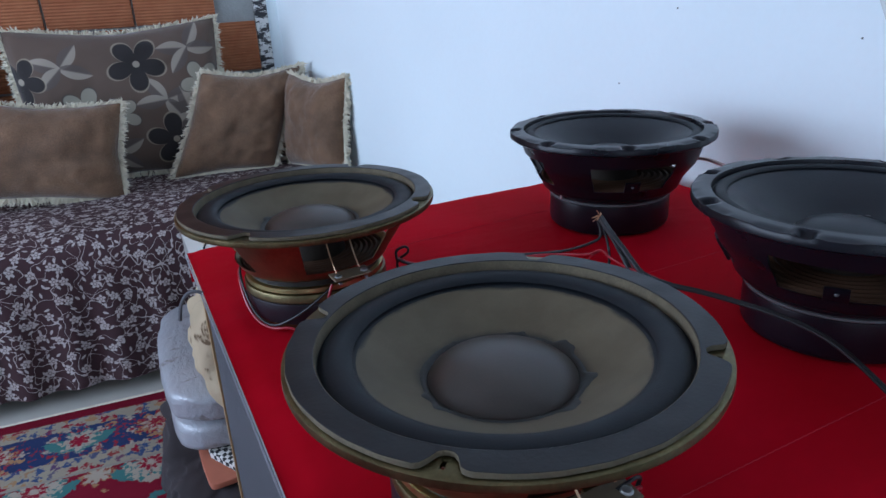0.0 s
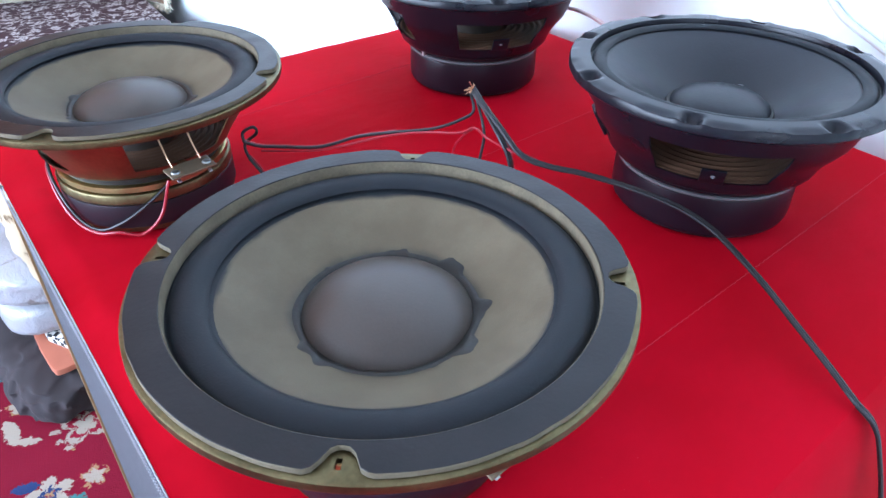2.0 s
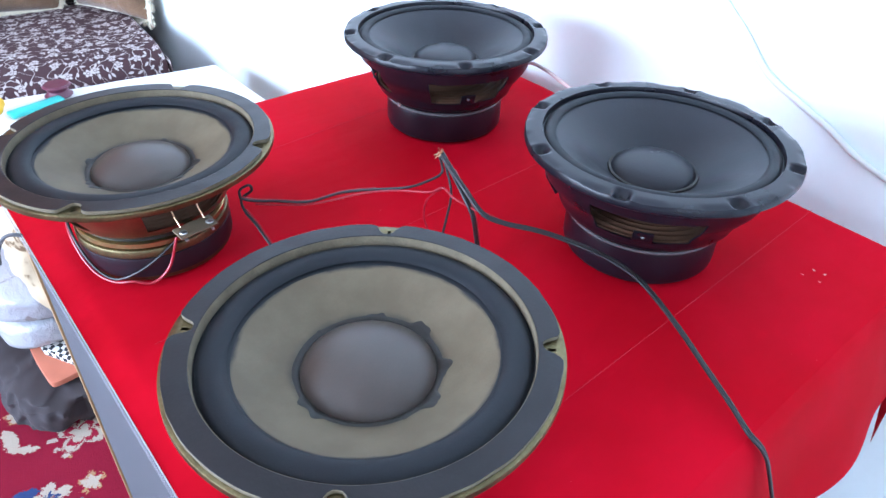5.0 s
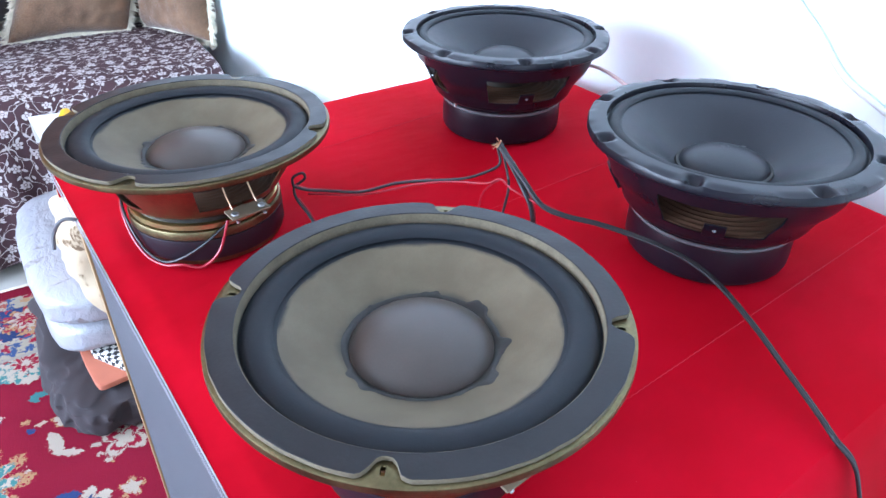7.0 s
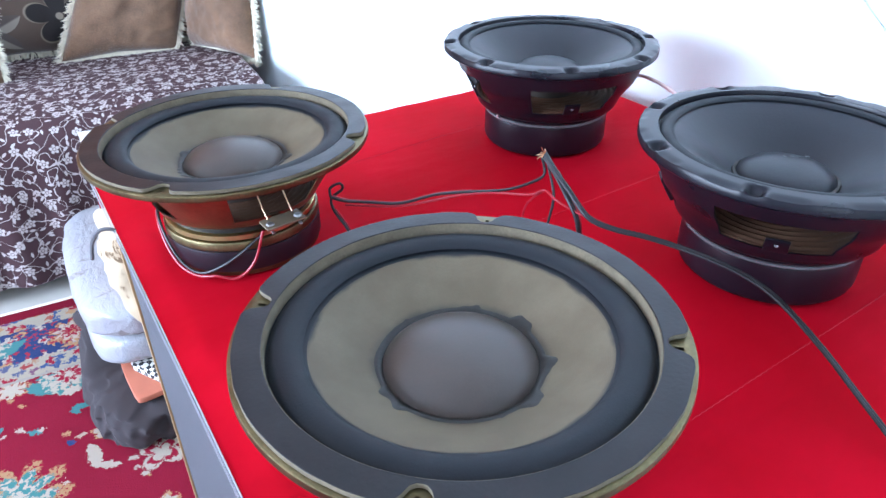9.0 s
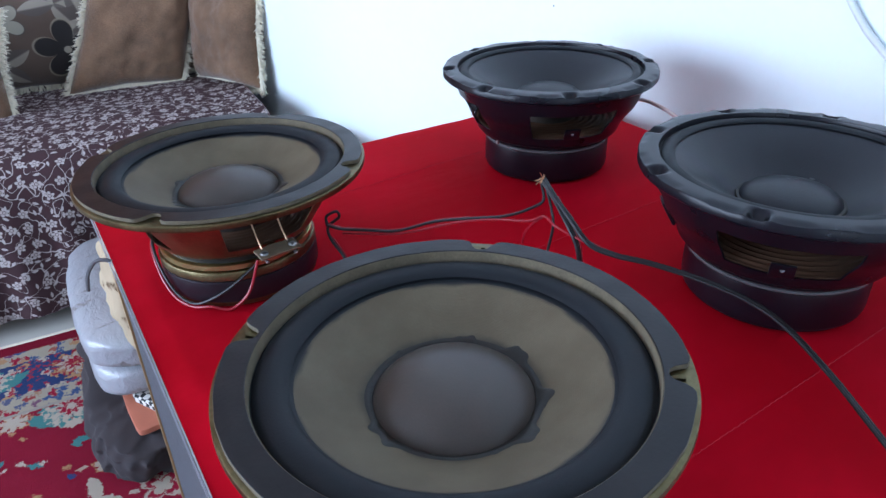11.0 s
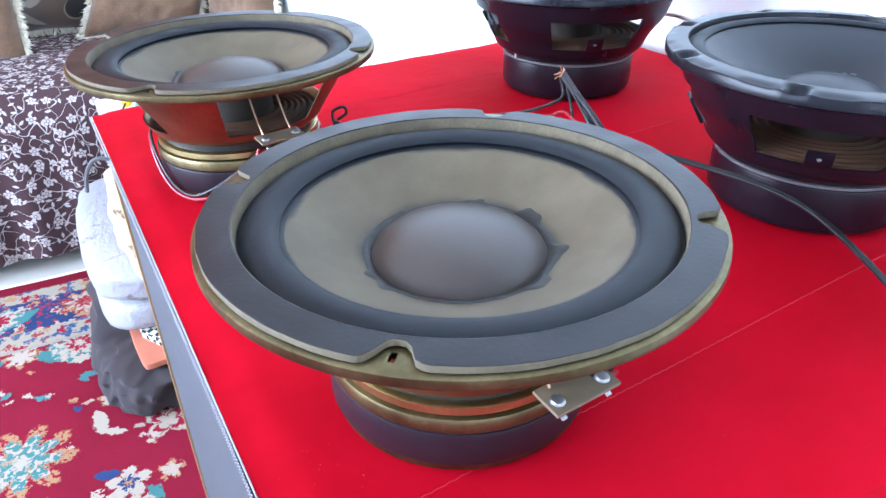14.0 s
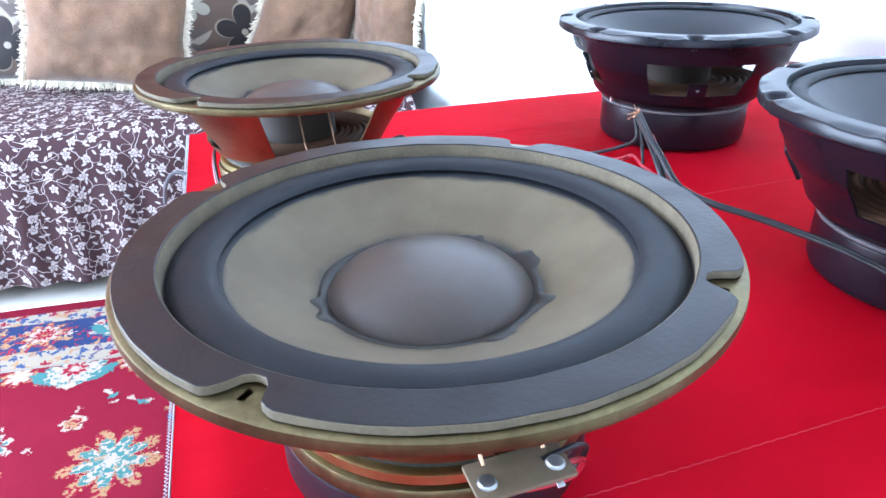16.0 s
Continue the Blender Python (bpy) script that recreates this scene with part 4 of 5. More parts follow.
def khaki_woofer(x, y, turn, terminal, label):
    ob = empty("woofer", pose(x, y, T + 0.0012), label, "loudspeaker", "loudspeakers on the red cloth")
    ob.scale = (0.97, 0.97, 1.09)
    marks = [radians(turn + 90 * k) for k in range(4)]
    R = 0.150

    def gasket_edge(a):
        d = near_angle(a, marks)
        w = radians(4.1)
        if d < w:
            return 0.1325 + 0.0135 * (d / w) ** 3.0
        return R - 0.0026 - 0.003 * max(0.0, 1 - (d - w) / radians(1.6)) + 0.0006 * noise.noise(Vector((math.cos(a) * 9, math.sin(a) * 9, x)))

    gasket = part("gasket", polar_ring(0.1290, gasket_edge, 0.1166, lambda a, r: 0.1202 + 0.0004 * noise.noise(Vector((math.cos(a) * 6, math.sin(a) * 6, r * 60)))), M["gasket"], ob, "dark grey notched gasket")
    soft_edge = gasket.modifiers.new("bevel", "BEVEL")
    soft_edge.width, soft_edge.segments, soft_edge.limit_method, soft_edge.angle_limit = 0.0011, 2, "ANGLE", radians(50)
    gasket.data.materials.append(M["gasket_edge"])
    for f in gasket.data.polygons:
        c = f.center
        if abs(f.normal.z) < 0.5 and c.xy.length > 0.13:
            f.material_index = 1
    part("gasket_lining", lathe([(0.1296, 0.1194), (0.1286, 0.1196), (0.1282, 0.1186), (0.1276, 0.1075), (0.1296, 0.1075)], 128, True), M["gasket_edge"], ob, "beige board lining")
    # flange with four bolt holes
    bm = bmesh.new()
    n, holes = 288, [a for a in marks]
    prof = [(0.1298, 0.1133), (0.1298, 0.1163), (0.1365, 0.1163), (0.1425, 0.1163), (0.1490, 0.1163), (0.1502, 0.1156), (0.1505, 0.1122), (0.1500, 0.1107), (0.1480, 0.1104), (0.1468, 0.1130), (0.1425, 0.1133), (0.1365, 0.1133)]
    rows = [[bm.verts.new((r * math.cos(TAU * i / n), r * math.sin(TAU * i / n), z)) for r, z in prof] for i in range(n)]
    for i in range(n):
        k = (i + 1) % n
        gap = near_angle(TAU * (i + 0.5) / n, holes) < radians(0.7)
        for j in range(len(prof)):
            l = (j + 1) % len(prof)
            if gap and j in (2, 10):
                continue
            bm.faces.new((rows[i][j], rows[i][l], rows[k][l], rows[k][j]))
    part("flange", bm, M["zinc"], ob, "yellow zinc-plated flange")
    opening = [(radians(terminal + 90 * k), radians(26), 2, 7) for k in range(4)]
    prof = [(0.1340, 0.1134), (0.1300, 0.1110), (0.1240, 0.1040), (0.1175, 0.0960), (0.1118, 0.0880), (0.1062, 0.0800), (0.0985, 0.0700), (0.0930, 0.0625), (0.0890, 0.0560), (0.0860, 0.0530), (0.0790, 0.0516)]
    part("basket", windowed_shell(prof, 0.0014, opening), M["basket_zinc"], ob, "pressed zinc-plated basket with windows")
    part("surround", lathe([(0.1278, 0.1112), (0.1272, 0.1106)] + roll(0.1268, 0.1030, 0.1103, 0.0054)[::-1][1:-1] + [(0.1024, 0.1098), (0.1005, 0.1084)], 128), M["foam"], ob, "black foam surround")
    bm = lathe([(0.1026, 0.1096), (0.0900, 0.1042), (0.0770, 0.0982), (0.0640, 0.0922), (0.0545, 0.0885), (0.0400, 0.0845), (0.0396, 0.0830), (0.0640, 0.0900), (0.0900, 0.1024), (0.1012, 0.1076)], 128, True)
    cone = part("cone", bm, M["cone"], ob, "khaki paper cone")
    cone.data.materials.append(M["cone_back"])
    # downward faces take the brown that darkens the inside of the basket
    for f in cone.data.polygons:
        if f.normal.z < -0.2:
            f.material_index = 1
    part("dust_cap", lathe([(0.0535, 0.0886), (0.0522, 0.0908), (0.0470, 0.0950), (0.0385, 0.0990), (0.0265, 0.1021), (0.0130, 0.1038), (0, 0.1043)], 96), M["cap"], ob, "dark domed dust cap")
    # bead and smears of glue round the cap
    bm = bmesh.new()
    n = 160

    def bead(u, v):
        a = TAU * u
        k = noise.noise(Vector((math.cos(a) * 2.2 + x * 7, math.sin(a) * 2.2, 1.0)))
        k2 = noise.noise(Vector((math.cos(a) * 6 + y * 9, math.sin(a) * 6, 4.0)))
        out = 0.0588 + 0.0012 * k + max(0.0, k + 0.6 * k2 - 0.14) * 0.018
        r = 0.0525 + (out - 0.0525) * v
        z = 0.0880 + max(0.0, r - 0.0540) * 0.40 + 0.0011 * math.sin(math.pi * min(1.0, v * 1.02)) + 0.0003
        return Vector((r * math.cos(a), r * math.sin(a), z))

    grid(bm, bead, n, 6, close_u=True)
    part("glue_bead", bm, M["glue"], ob, "dark smeared glue ring")
    part("spider", lathe([(0.085, 0.0575)] + [(0.085 - 0.0011 * k, 0.0578 + 0.0011 * math.sin(k * 1.05)) for k in range(1, 42)] + [(0.0385, 0.0578)], 96), M["spider"], ob, "tan corrugated spider")
    part("voice_coil", lathe([(0.0385, 0.052), (0.0385, 0.084)], 64), M["cone_back"], ob)
    part("neck", lathe([(0, 0.0518), (0.0780, 0.0518), (0.0785, 0.0440), (0, 0.0440)], 96), M["glue"], ob)
    part("top_plate", lathe([(0, 0.0445), (0.0815, 0.0445), (0.0832, 0.0436), (0.0836, 0.0392), (0.0822, 0.0382), (0, 0.0382)], 128), M["plate_zinc"], ob, "yellow zinc top plate")
    part("lower_plate", lathe([(0, 0.0382), (0.0826, 0.0382), (0.0852, 0.0372), (0.0860, 0.0355), (0.0860, 0.0292), (0.0850, 0.0280), (0, 0.0280)], 128), M["zinc"], ob, "dull zinc plate on the magnet")
    part("magnet", lathe([(0, 0.0280), (0.0842, 0.0280), (0.0856, 0.0272), (0.0860, 0.0258), (0.0860, 0.0068), (0.0852, 0.0055), (0, 0.0055)], 128), M["ferrite"], ob, "dark ferrite ring magnet")
    part("back_plate", lathe([(0, 0.0055), (0.0830, 0.0055), (0.0838, 0.0045), (0.0838, 0.0008), (0.0830, 0), (0, 0)], 96), M["zinc"], ob)
    # terminal board with two screws, two tabs and the leads to the cone
    a = radians(terminal)
    put = Matrix.Rotation(a, 4, "Z") @ pose(0.1075, 0, 0.0615, 0, 4, 0)
    bm = box(0.020, 0.044, 0.0022, (0, 0, 0), 0.0007)
    bm.transform(put)
    board = part("terminal_board", bm, M["fibre"], ob, "pale brown terminal board")
    for s in (-0.0155, 0.0155):
        bm = lathe([(0, 0.0027), (0.0022, 0.0026), (0.0034, 0.0022), (0.0038, 0.0015), (0.0044, 0.0012), (0.0044, 0.001), (0, 0.001)], 16)
        bm.transform(put @ pose(0.002, s, 0))
        part("screw", bm, M["steel"], board, "bright steel screw")
        bm = box(0.004, 0.0035, 0.0009, (0.0085, 0, -0.0015), 0.0003)
        bm.transform(put @ pose(0, s, 0, 0, 22, 0))
        part("tab", bm, M["steel"], board)
        start = put @ Vector((-0.006, s * 0.9, 0.002))
        end = Matrix.Rotation(a, 4, "Z") @ Vector((0.078, s * 0.9, 0.0950))
        midp = (start + end) / 2 + Vector((0, 0, -0.004))
        part("lead", tube([start, midp, end], 0.0009, 6, 8), M["copper"], ob, "braided copper lead")
    bm = box(0.022, 0.010, 0.0014, (0, 0, 0), 0.0004)
    bm.transform(Matrix.Rotation(a, 4, "Z") @ pose(0.096, 0, 0.0600))
    part("bracket", bm, M["zinc"], ob)
    return ob


def black_woofer(x, y, turn, window, posts, label):
    ob = empty("woofer", pose(x, y, T + 0.0012), label, "loudspeaker", "loudspeakers on the red cloth")
    ob.scale = (0.994, 0.994, 1.06)
    WIDE = 1.042
    marks = [radians(turn + 45 * k) for k in range(8)]

    def rim_edge(a):
        d = near_angle(a, marks)
        return 0.1480 + 0.0008 * math.exp(-(d / radians(9)) ** 4)

    def rim_top(a, r):
        d = near_angle(a, marks)
        pocket = math.exp(-(d / radians(3.0)) ** 4) * math.exp(-((r - 0.1415) / 0.0065) ** 4)
        slot = math.exp(-((d - radians(11)) / radians(5.5)) ** 6) * math.exp(-((r - 0.149) / 0.006) ** 4)
        fall = max(0.0, (r - 0.132) / 0.016) ** 4 * 0.0010
        return 0.1335 - fall - 0.008 * pocket - 0.0012 * slot

    # frame rim with pockets for the bolts
    bm = bmesh.new()
    n = 384
    rr = [0.1288, 0.1294, 0.1304, 0.1322, 0.1348, 0.1380, 0.1410, 0.1440, 0.1465, 1.0]
    rows = []
    for i in range(n):
        a = TAU * i / n
        o = rim_edge(a)
        prof = [(0.1288, 0.120)] + [(min(r, o), rim_top(a, min(r, o))) for r in rr] + [(o + 0.0009, rim_top(a, o) - 0.0012), (o + 0.0009, 0.1240), (o - 0.0015, 0.1222), (0.1345, 0.1210), (0.1315, 0.1200), (0.1288, 0.1190)]
        prof[1] = (0.1288, 0.1322)
        rows.append([bm.verts.new((r * math.cos(a), r * math.sin(a), z)) for r, z in prof])
    m = len(rows[0])
    for i in range(n):
        k = (i + 1) % n
        for j in range(m):
            l = (j + 1) % m
            bm.faces.new((rows[i][j], rows[i][l], rows[k][l], rows[k][j]))
    part("rim", bm, M["black_frame"], ob, "black frame rim with bolt pockets")
    for a in marks:
        bm = lathe([(0.0036, 0.002), (0.0036, -0.004), (0.0028, -0.004), (0.0028, 0.002)], 14, True)
        bm.transform(pose(0.1415 * math.cos(a), 0.1415 * math.sin(a), 0.1240))
        part("bolt_hole", bm, M["black_magnet"], ob)
    opening = [(radians(window + 90 * k), radians(27), 3, 10) for k in range(4)]
    prof = [(0.1345, 0.1212), (0.1332, 0.1165), (0.1312, 0.1100), (0.1282, 0.1020), (0.1255, 0.0950), (0.1225, 0.0890), (0.1195, 0.0850), (0.1165, 0.0815), (0.1125, 0.0765), (0.1085, 0.0710), (0.1055, 0.0660), (0.1030, 0.0605), (0.1008, 0.0550), (0.0975, 0.0515), (0.0890, 0.0495)]
    part("basket", windowed_shell(prof, 0.0022, opening), M["black_frame"], ob, "black cast basket with windows")
    surround = part("surround", lathe([(0.1240, 0.1275), (0.1225, 0.1270)] + roll(0.1220, 0.1085, 0.1265, 0.0042)[::-1][1:-1] + [(0.1080, 0.1262)], 128), M["foam"], ob, "black rubber surround")
    surround.scale = (WIDE, WIDE, 1)
    cone = part("cone", lathe([(0.1090, 0.1265), (0.1000, 0.1225), (0.0880, 0.1160), (0.0740, 0.1075), (0.0600, 0.0985), (0.0470, 0.0905), (0.0400, 0.0870), (0.0395, 0.0855), (0.0600, 0.0965), (0.0880, 0.1140), (0.1085, 0.1245)], 128, True), M["black_cone"], ob, "black paper cone")
    cone.scale = (WIDE, WIDE, 1)
    cap_seam = part("cap_seam", lathe([(0.0485, 0.0917), (0.0478, 0.0932), (0.0455, 0.0935), (0.0440, 0.0922)], 96), M["glue"], ob)
    cap_seam.scale = (WIDE, WIDE, 1)
    dust_cap = part("dust_cap", lathe([(0.0455, 0.0925), (0.0440, 0.0955), (0.0390, 0.0995), (0.0300, 0.1030), (0.0180, 0.1052), (0.0080, 0.1060), (0, 0.1062)], 96), M["black_cone"], ob, "black domed dust cap")
    dust_cap.scale = (WIDE, WIDE, 1)
    part("spider", lathe([(0.1025, 0.0655)] + [(0.1025 - 0.0015 * k, 0.0650 + 0.0013 * math.sin(k * 1.05)) for k in range(1, 42)] + [(0.0395, 0.0650)], 96), M["spider"], ob, "tan corrugated spider")
    part("voice_coil", lathe([(0.0395, 0.055), (0.0395, 0.088)], 64), M["cone_back"], ob)
    part("top_plate", lathe([(0, 0.0500), (0.0885, 0.0500), (0.0900, 0.0490), (0.0900, 0.0455), (0.0880, 0.0446), (0, 0.0446)], 128), M["black_frame"], ob)
    part("plate_edge", lathe([(0.0880, 0.0446), (0.0898, 0.0440), (0.0902, 0.0428), (0.0898, 0.0416), (0.0880, 0.0410)], 128, True), M["plate_line"], ob, "worn grey line round the plate")
    part("magnet", lathe([(0, 0.0410), (0.0868, 0.0410), (0.0884, 0.0402), (0.0888, 0.0385), (0.0888, 0.0060), (0.0875, 0.0025), (0.0855, 0.0010), (0, 0.0010)], 128), M["black_magnet"], ob, "black magnet with its cover")
    part("back_plate", lathe([(0, 0.0010), (0.084, 0.0010), (0.085, 0), (0, 0)], 64), M["black_frame"], ob)
    for k in range(4):
        bm = box(0.0022, 0.021, 0.017, (0, 0, 0.0085), 0.0006)
        bmesh.ops.rotate(bm, cent=(0, 0, 0), matrix=Matrix.Rotation(radians(26), 3, "Y"), verts=bm.verts)
        bm.transform(Matrix.Rotation(radians(window + 90 * k), 4, "Z") @ pose(0.1050, 0, 0.0650))
        tab = part("tab", bm, M["black_frame"], ob, "black riveted tab")
        bm = lathe([(0.0022, 0.0), (0.0018, 0.0008), (0, 0.001)], 10)
        bm.transform(Matrix.Rotation(radians(window + 90 * k), 4, "Z") @ pose(0.1102, 0, 0.0738, 0, 64, 0))
        part("rivet", bm, M["plate_line"], tab)
    a = radians(turn + 28 + 90)
    bm = box(0.0035, 0.022, 0.026, (0.1135, 0, 0.0755), 0.0012)
    bmesh.ops.rotate(bm, cent=(0.1135, 0, 0.0755), matrix=Matrix.Rotation(radians(32), 3, "Y"), verts=bm.verts)
    bm.transform(Matrix.Rotation(a, 4, "Z"))
    part("terminal_lug", bm, M["black_frame"], ob)
    if posts:
        for k in (0, 1):
            bm = lathe([(0, 0), (0.0022, 0.0003), (0.0022, 0.010), (0.0032, 0.0105), (0.0032, 0.013), (0, 0.0135)], 12)
            bm.transform(Matrix.Rotation(a + radians(53) + k * math.pi, 4, "Z") @ pose(0.0960, 0, 0.046))
            part("terminal_post", bm, M["steel"], ob, "bare metal terminal post")
    return ob


khaki_woofer(0.1448, -0.184, 47.3, -87, "woofer with khaki paper cone, dark gasket and yellow zinc frame")
khaki_woofer(0.1236, 0.2188, 47.3, -84, "khaki-coned woofer with red and black leads round its magnet")
black_woofer(0.598, 0.2624, 15, 247, True, "all-black woofer with a ribbed frame rim near the wall")
near_black = black_woofer(0.569, -0.1346, 21, 213, False, "all-black woofer with a ribbed frame rim beside a long cable")

for k, w in enumerate((0.0032, 0.0040, 0.0032, 0.0046)):
    bm = box(w, 0.0022, 0.0005, (0, 0, 0), 0.0001)
    mark = part("mark", bm, M["plate_line"], near_black, "pale printed bar")
    mark.matrix_basis = pose(0.010 + 0.0062 * k, 0.012 - 0.0045 * k, 0.1056, 0, 8, -36)


# ---------------------------------------------------------------- cables
def cable(label, runs, name="cable"):
    """A cable of several strands: each run is (material key, radius, points)."""
    first = runs[0]
    ob = tagged(part(name, tube(first[2], first[1]), M[first[0]]), label, "cable")
    for key, radius, points in runs[1:]:
        part("strand", tube(points, radius), M[key], ob)
    return ob


def beside(points, d):
    """The same run laid a little to the side."""
    return [(x + d, y + d * 0.6, z + 0.0005) for x, y, z in points]


LONG = [(0.396, 0.03, T + 0.104), (0.39, 0.003, T + 0.094), (0.388, -0.019, T + 0.084), (0.388, -0.05, T + 0.067), (0.402, -0.072, T + 0.06), (0.423, -0.093, T + 0.055), (0.438, -0.118, T + 0.052), (0.449, -0.154, T + 0.051), (0.456, -0.19, T + 0.048), (0.454, -0.225, T + 0.043), (0.439, -0.275, T + 0.034), (0.426, -0.317, T + 0.022), (0.416, -0.352, T + 0.011), (0.406, -0.378, T + 0.004), (0.413, -0.394, T - 0.012), (0.420, -0.405, T - 0.04), (0.428, -0.424, T - 0.10), (0.430, -0.452, T - 0.20)]
cable("black twin cable with bared copper ends running off the table", [("wire_black", 0.0017, LONG), ("wire_black", 0.0017, beside(LONG, 0.0032)), ("wire_red", 0.0005, beside(LONG, 0.0050)[3:])])
TIP = Vector(LONG[0])
bm = bmesh.new()
for i in range(16):
    d = Vector((random.uniform(-1, 0.6), random.uniform(-0.2, 1), random.uniform(-0.5, 0.9))).normalized() * random.uniform(0.004, 0.010)
    tube([TIP, TIP + d * 0.5 + Vector((0, 0, 0.001)), TIP + d], 0.0005, 4, 3, bm)
tagged(part("copper_strands", bm, M["copper"]), "frayed bare copper strands at the cable's end", "wire")
LEFT = [(0.395, 0.032, T + 0.1), (0.393, 0.025, T + 0.084), (0.378, 0.03, T + 0.076), (0.355, 0.041, T + 0.07), (0.33, 0.071, T + 0.062), (0.303, 0.099, T + 0.054), (0.268, 0.117, T + 0.046), (0.241, 0.147, T + 0.042), (0.22, 0.158, T + 0.045), (0.204, 0.157, T + 0.055)]
cable("thin black cable curling from the bundle to a woofer", [("wire_black", 0.0016, LEFT), ("wire_red", 0.0009, beside(LEFT, 0.0026)[4:])])
LOOP = [(0.204, 0.157, T + 0.055), (0.206, 0.16, T + 0.064), (0.217, 0.159, T + 0.067), (0.219, 0.158, T + 0.06), (0.207, 0.162, T + 0.05), (0.206, 0.155, T + 0.038), (0.209, 0.137, T + 0.028), (0.211, 0.12, T + 0.016), (0.215, 0.1, T + 0.003), (0.222, 0.06, T + 0.003)]
cable("thin black cable looped beside the khaki woofers", [("wire_black", 0.0016, LOOP), ("wire_red", 0.0010, beside(LOOP, 0.0026)[5:])])
DROP = [(0.395, 0.022, T + 0.095), (0.388, 0.005, T + 0.08), (0.387, 0.001, T + 0.065), (0.385, 0.004, T + 0.04), (0.38, 0.006, T + 0.012), (0.372, 0, T + 0.003), (0.35, -0.02, T + 0.003)]
cable("short black strand hanging from the bundle", [("wire_black", 0.0015, DROP)])
KNOT = [(0.224, 0.164, T + 0.036), (0.268, 0.116, T + 0.043), (0.319, 0.077, T + 0.058), (0.345, 0.048, T + 0.066), (0.366, 0.015, T + 0.072), (0.380, 0.008, T + 0.076), (0.378, -0.013, T + 0.074), (0.386, -0.031, T + 0.068), (0.394, -0.050, T + 0.064), (0.408, -0.070, T + 0.059), (0.428, -0.090, T + 0.054)]
FORK = [(0.380, 0.008, T + 0.076), (0.373, 0.015, T + 0.068), (0.372, 0.028, T + 0.050), (0.374, 0.034, T + 0.026), (0.378, 0.030, T + 0.003), (0.360, 0.010, T + 0.002)]
cable("thin red cable twisted under the bundle", [("wire_red", 0.0012, KNOT), ("wire_red", 0.0011, FORK)])
BUND = [(0.399, 0.033, T + 0.102), (0.396, 0.009, T + 0.09), (0.39, -0.018, T + 0.076), (0.389, -0.034, T + 0.06), (0.392, -0.038, T + 0.036), (0.394, -0.042, T + 0.01), (0.388, -0.052, T + 0.003), (0.37, -0.075, T + 0.003)]
cable("two black strands bent down from the bundle", [("wire_black", 0.0020, BUND), ("wire_black", 0.0018, beside(BUND, -0.0040)), ("wire_red", 0.0011, beside(BUND, 0.0052)[1:])])

# leads wound round one khaki woofer's magnet
LC = Vector((0.1236, 0.2188, T))


def round_magnet(angles, r, zs):
    return [(LC.x + r * math.cos(radians(a)), LC.y + r * math.sin(radians(a)), LC.z + z) for a, z in zip(angles, zs)]


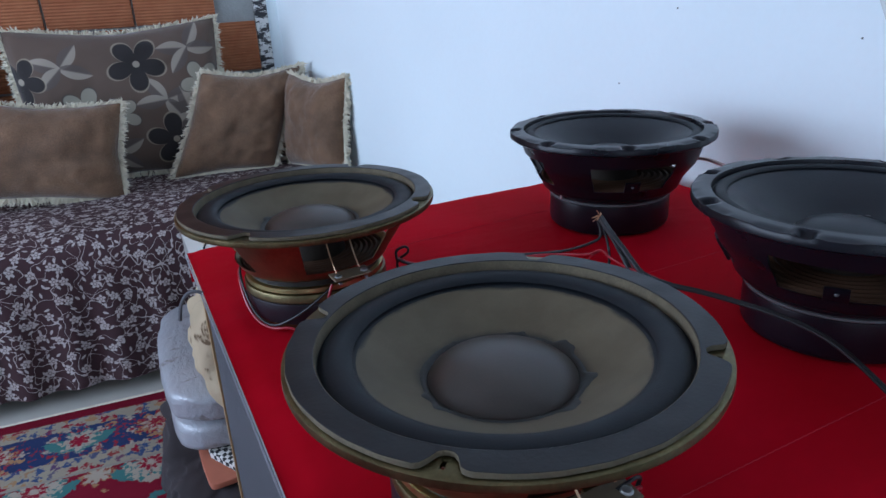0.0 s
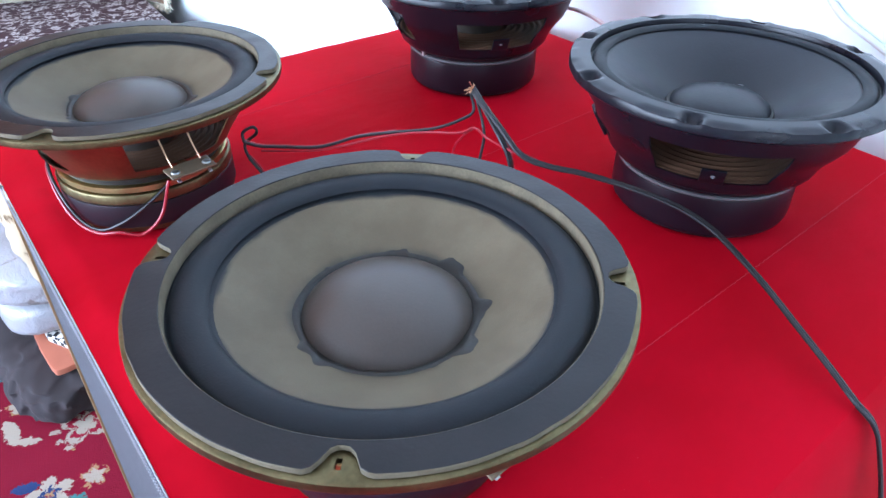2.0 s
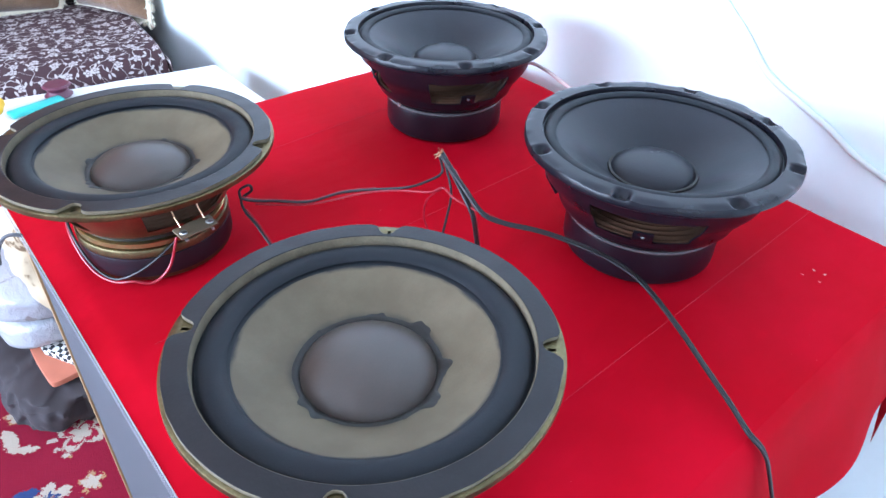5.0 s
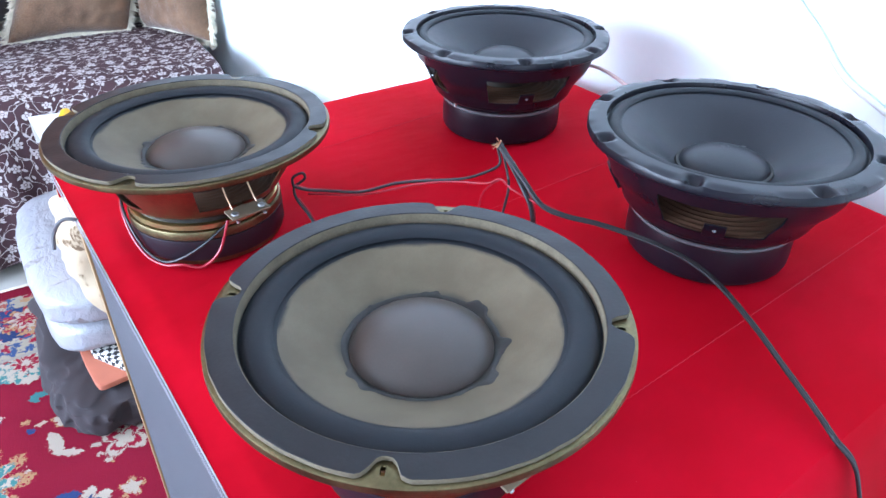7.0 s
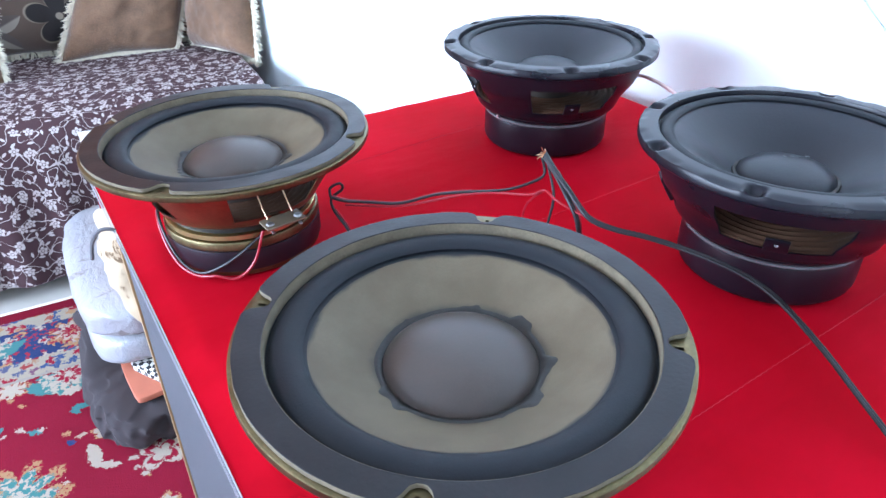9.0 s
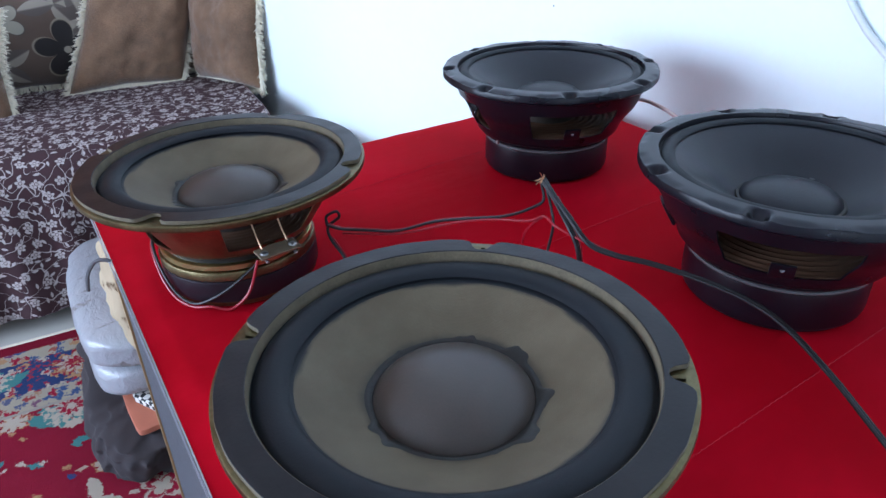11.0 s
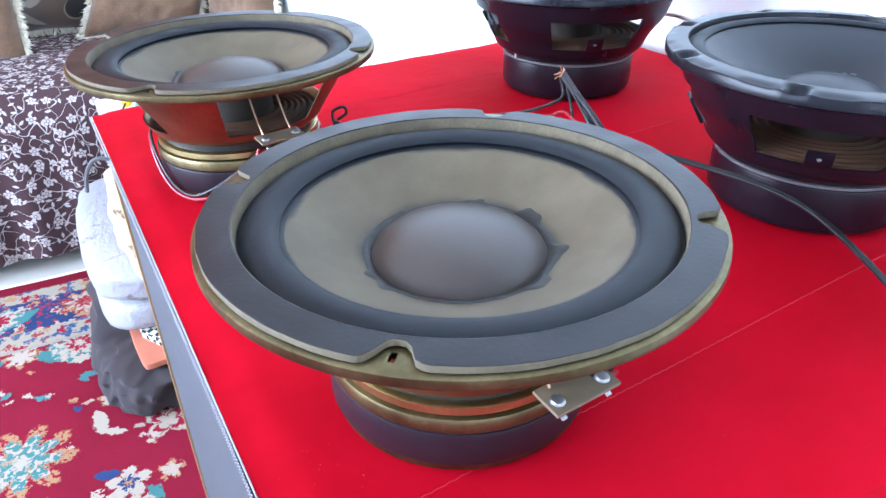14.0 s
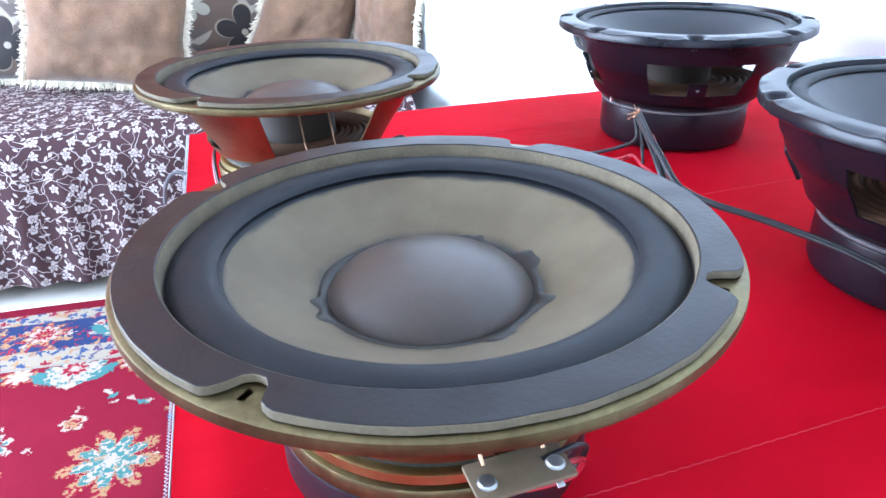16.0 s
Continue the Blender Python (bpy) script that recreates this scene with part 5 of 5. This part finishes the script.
BLK = round_magnet([150, 170, 188, 203, 218, 234, 250, 266], 0.0870, [0.056, 0.050, 0.030, 0.012, 0.006, 0.016, 0.032, 0.050])
REDL = round_magnet([152, 171, 187, 202, 217, 231, 244, 257, 266], 0.0885, [0.054, 0.046, 0.024, 0.008, 0.003, 0.006, 0.003, 0.020, 0.054])
cable("red and black lead wound round the magnet of a woofer", [("wire_red", 0.0016, REDL), ("wire_black", 0.0015, BLK)], "lead_wire")
NC = Vector((0.1448, -0.184, T))
cable("red and black lead looped from the terminal of a woofer", [
    ("wire_red", 0.0013, [(NC.x + 0.018, NC.y - 0.106, T + 0.067), (NC.x + 0.030, NC.y - 0.104, T + 0.066), (NC.x + 0.038, NC.y - 0.098, T + 0.058), (NC.x + 0.036, NC.y - 0.094, T + 0.046), (NC.x + 0.026, NC.y - 0.092, T + 0.042), (NC.x + 0.014, NC.y - 0.093, T + 0.044)]),
    ("wire_black", 0.0013, [(NC.x + 0.016, NC.y - 0.102, T + 0.069), (NC.x + 0.032, NC.y - 0.099, T + 0.069), (NC.x + 0.042, NC.y - 0.093, T + 0.060), (NC.x + 0.040, NC.y - 0.089, T + 0.046), (NC.x + 0.030, NC.y - 0.088, T + 0.039), (NC.x + 0.016, NC.y - 0.090, T + 0.041)])], "lead_wire")
PINK = [(0.668, 0.215, T + 0.09), (0.694, 0.18, T + 0.095), (0.692, 0.145, T + 0.096), (0.686, 0.108, T + 0.092), (0.696, 0.06, T + 0.07), (0.702, 0.01, T + 0.03), (0.7, -0.04, T + 0.004)]
cable("pale pink cable from the back of a black woofer", [("wire_pink", 0.0021, PINK), ("wire_pink", 0.0021, beside(PINK, -0.0036))])

# hose drooping along the white wall
HOSE = [(0.22, 1.60), (0.17, 1.30), (0.10, 1.10), (0.08, 1.058), (0.048, 0.995), (0.009, 0.945), (-0.033, 0.908), (-0.079, 0.862), (-0.130, 0.836), (-0.184, 0.811), (-0.230, 0.785), (-0.32, 0.755), (-0.5, 0.70), (-0.9, 0.66)]
hose = tagged(part("hose", tube([(wall_x(y) - 0.007, y, z) for y, z in HOSE], 0.0045, 10), M["hose"]), "pale plastic hose drooping along the white wall", "hose")

# ---------------------------------------------------------------- bricks
bw, bh = 0.296, 0.192
mesh = None
for row in range(13):
    for col in range(11):
        x = 0.546 - bw / 2 - col * (bw + 0.008) - (0.15 if row % 2 else 0.0)
        z = 0.10 + row * (bh + 0.009)
        if x < LX + 0.1:
            continue
        if mesh is None:
            ob = part("brick", box(bw, 0.02, bh, (0, 0, 0), 0.004), M["brick"], wall_north, smooth=False)
            mesh = ob.data
        else:
            ob = new("brick", mesh)
            ob.parent = wall_north
        ob.location = (x, BY - 0.002 + random.uniform(-0.003, 0.002), z)
        ob.rotation_euler = (0, radians(random.uniform(-0.6, 0.6)), 0)
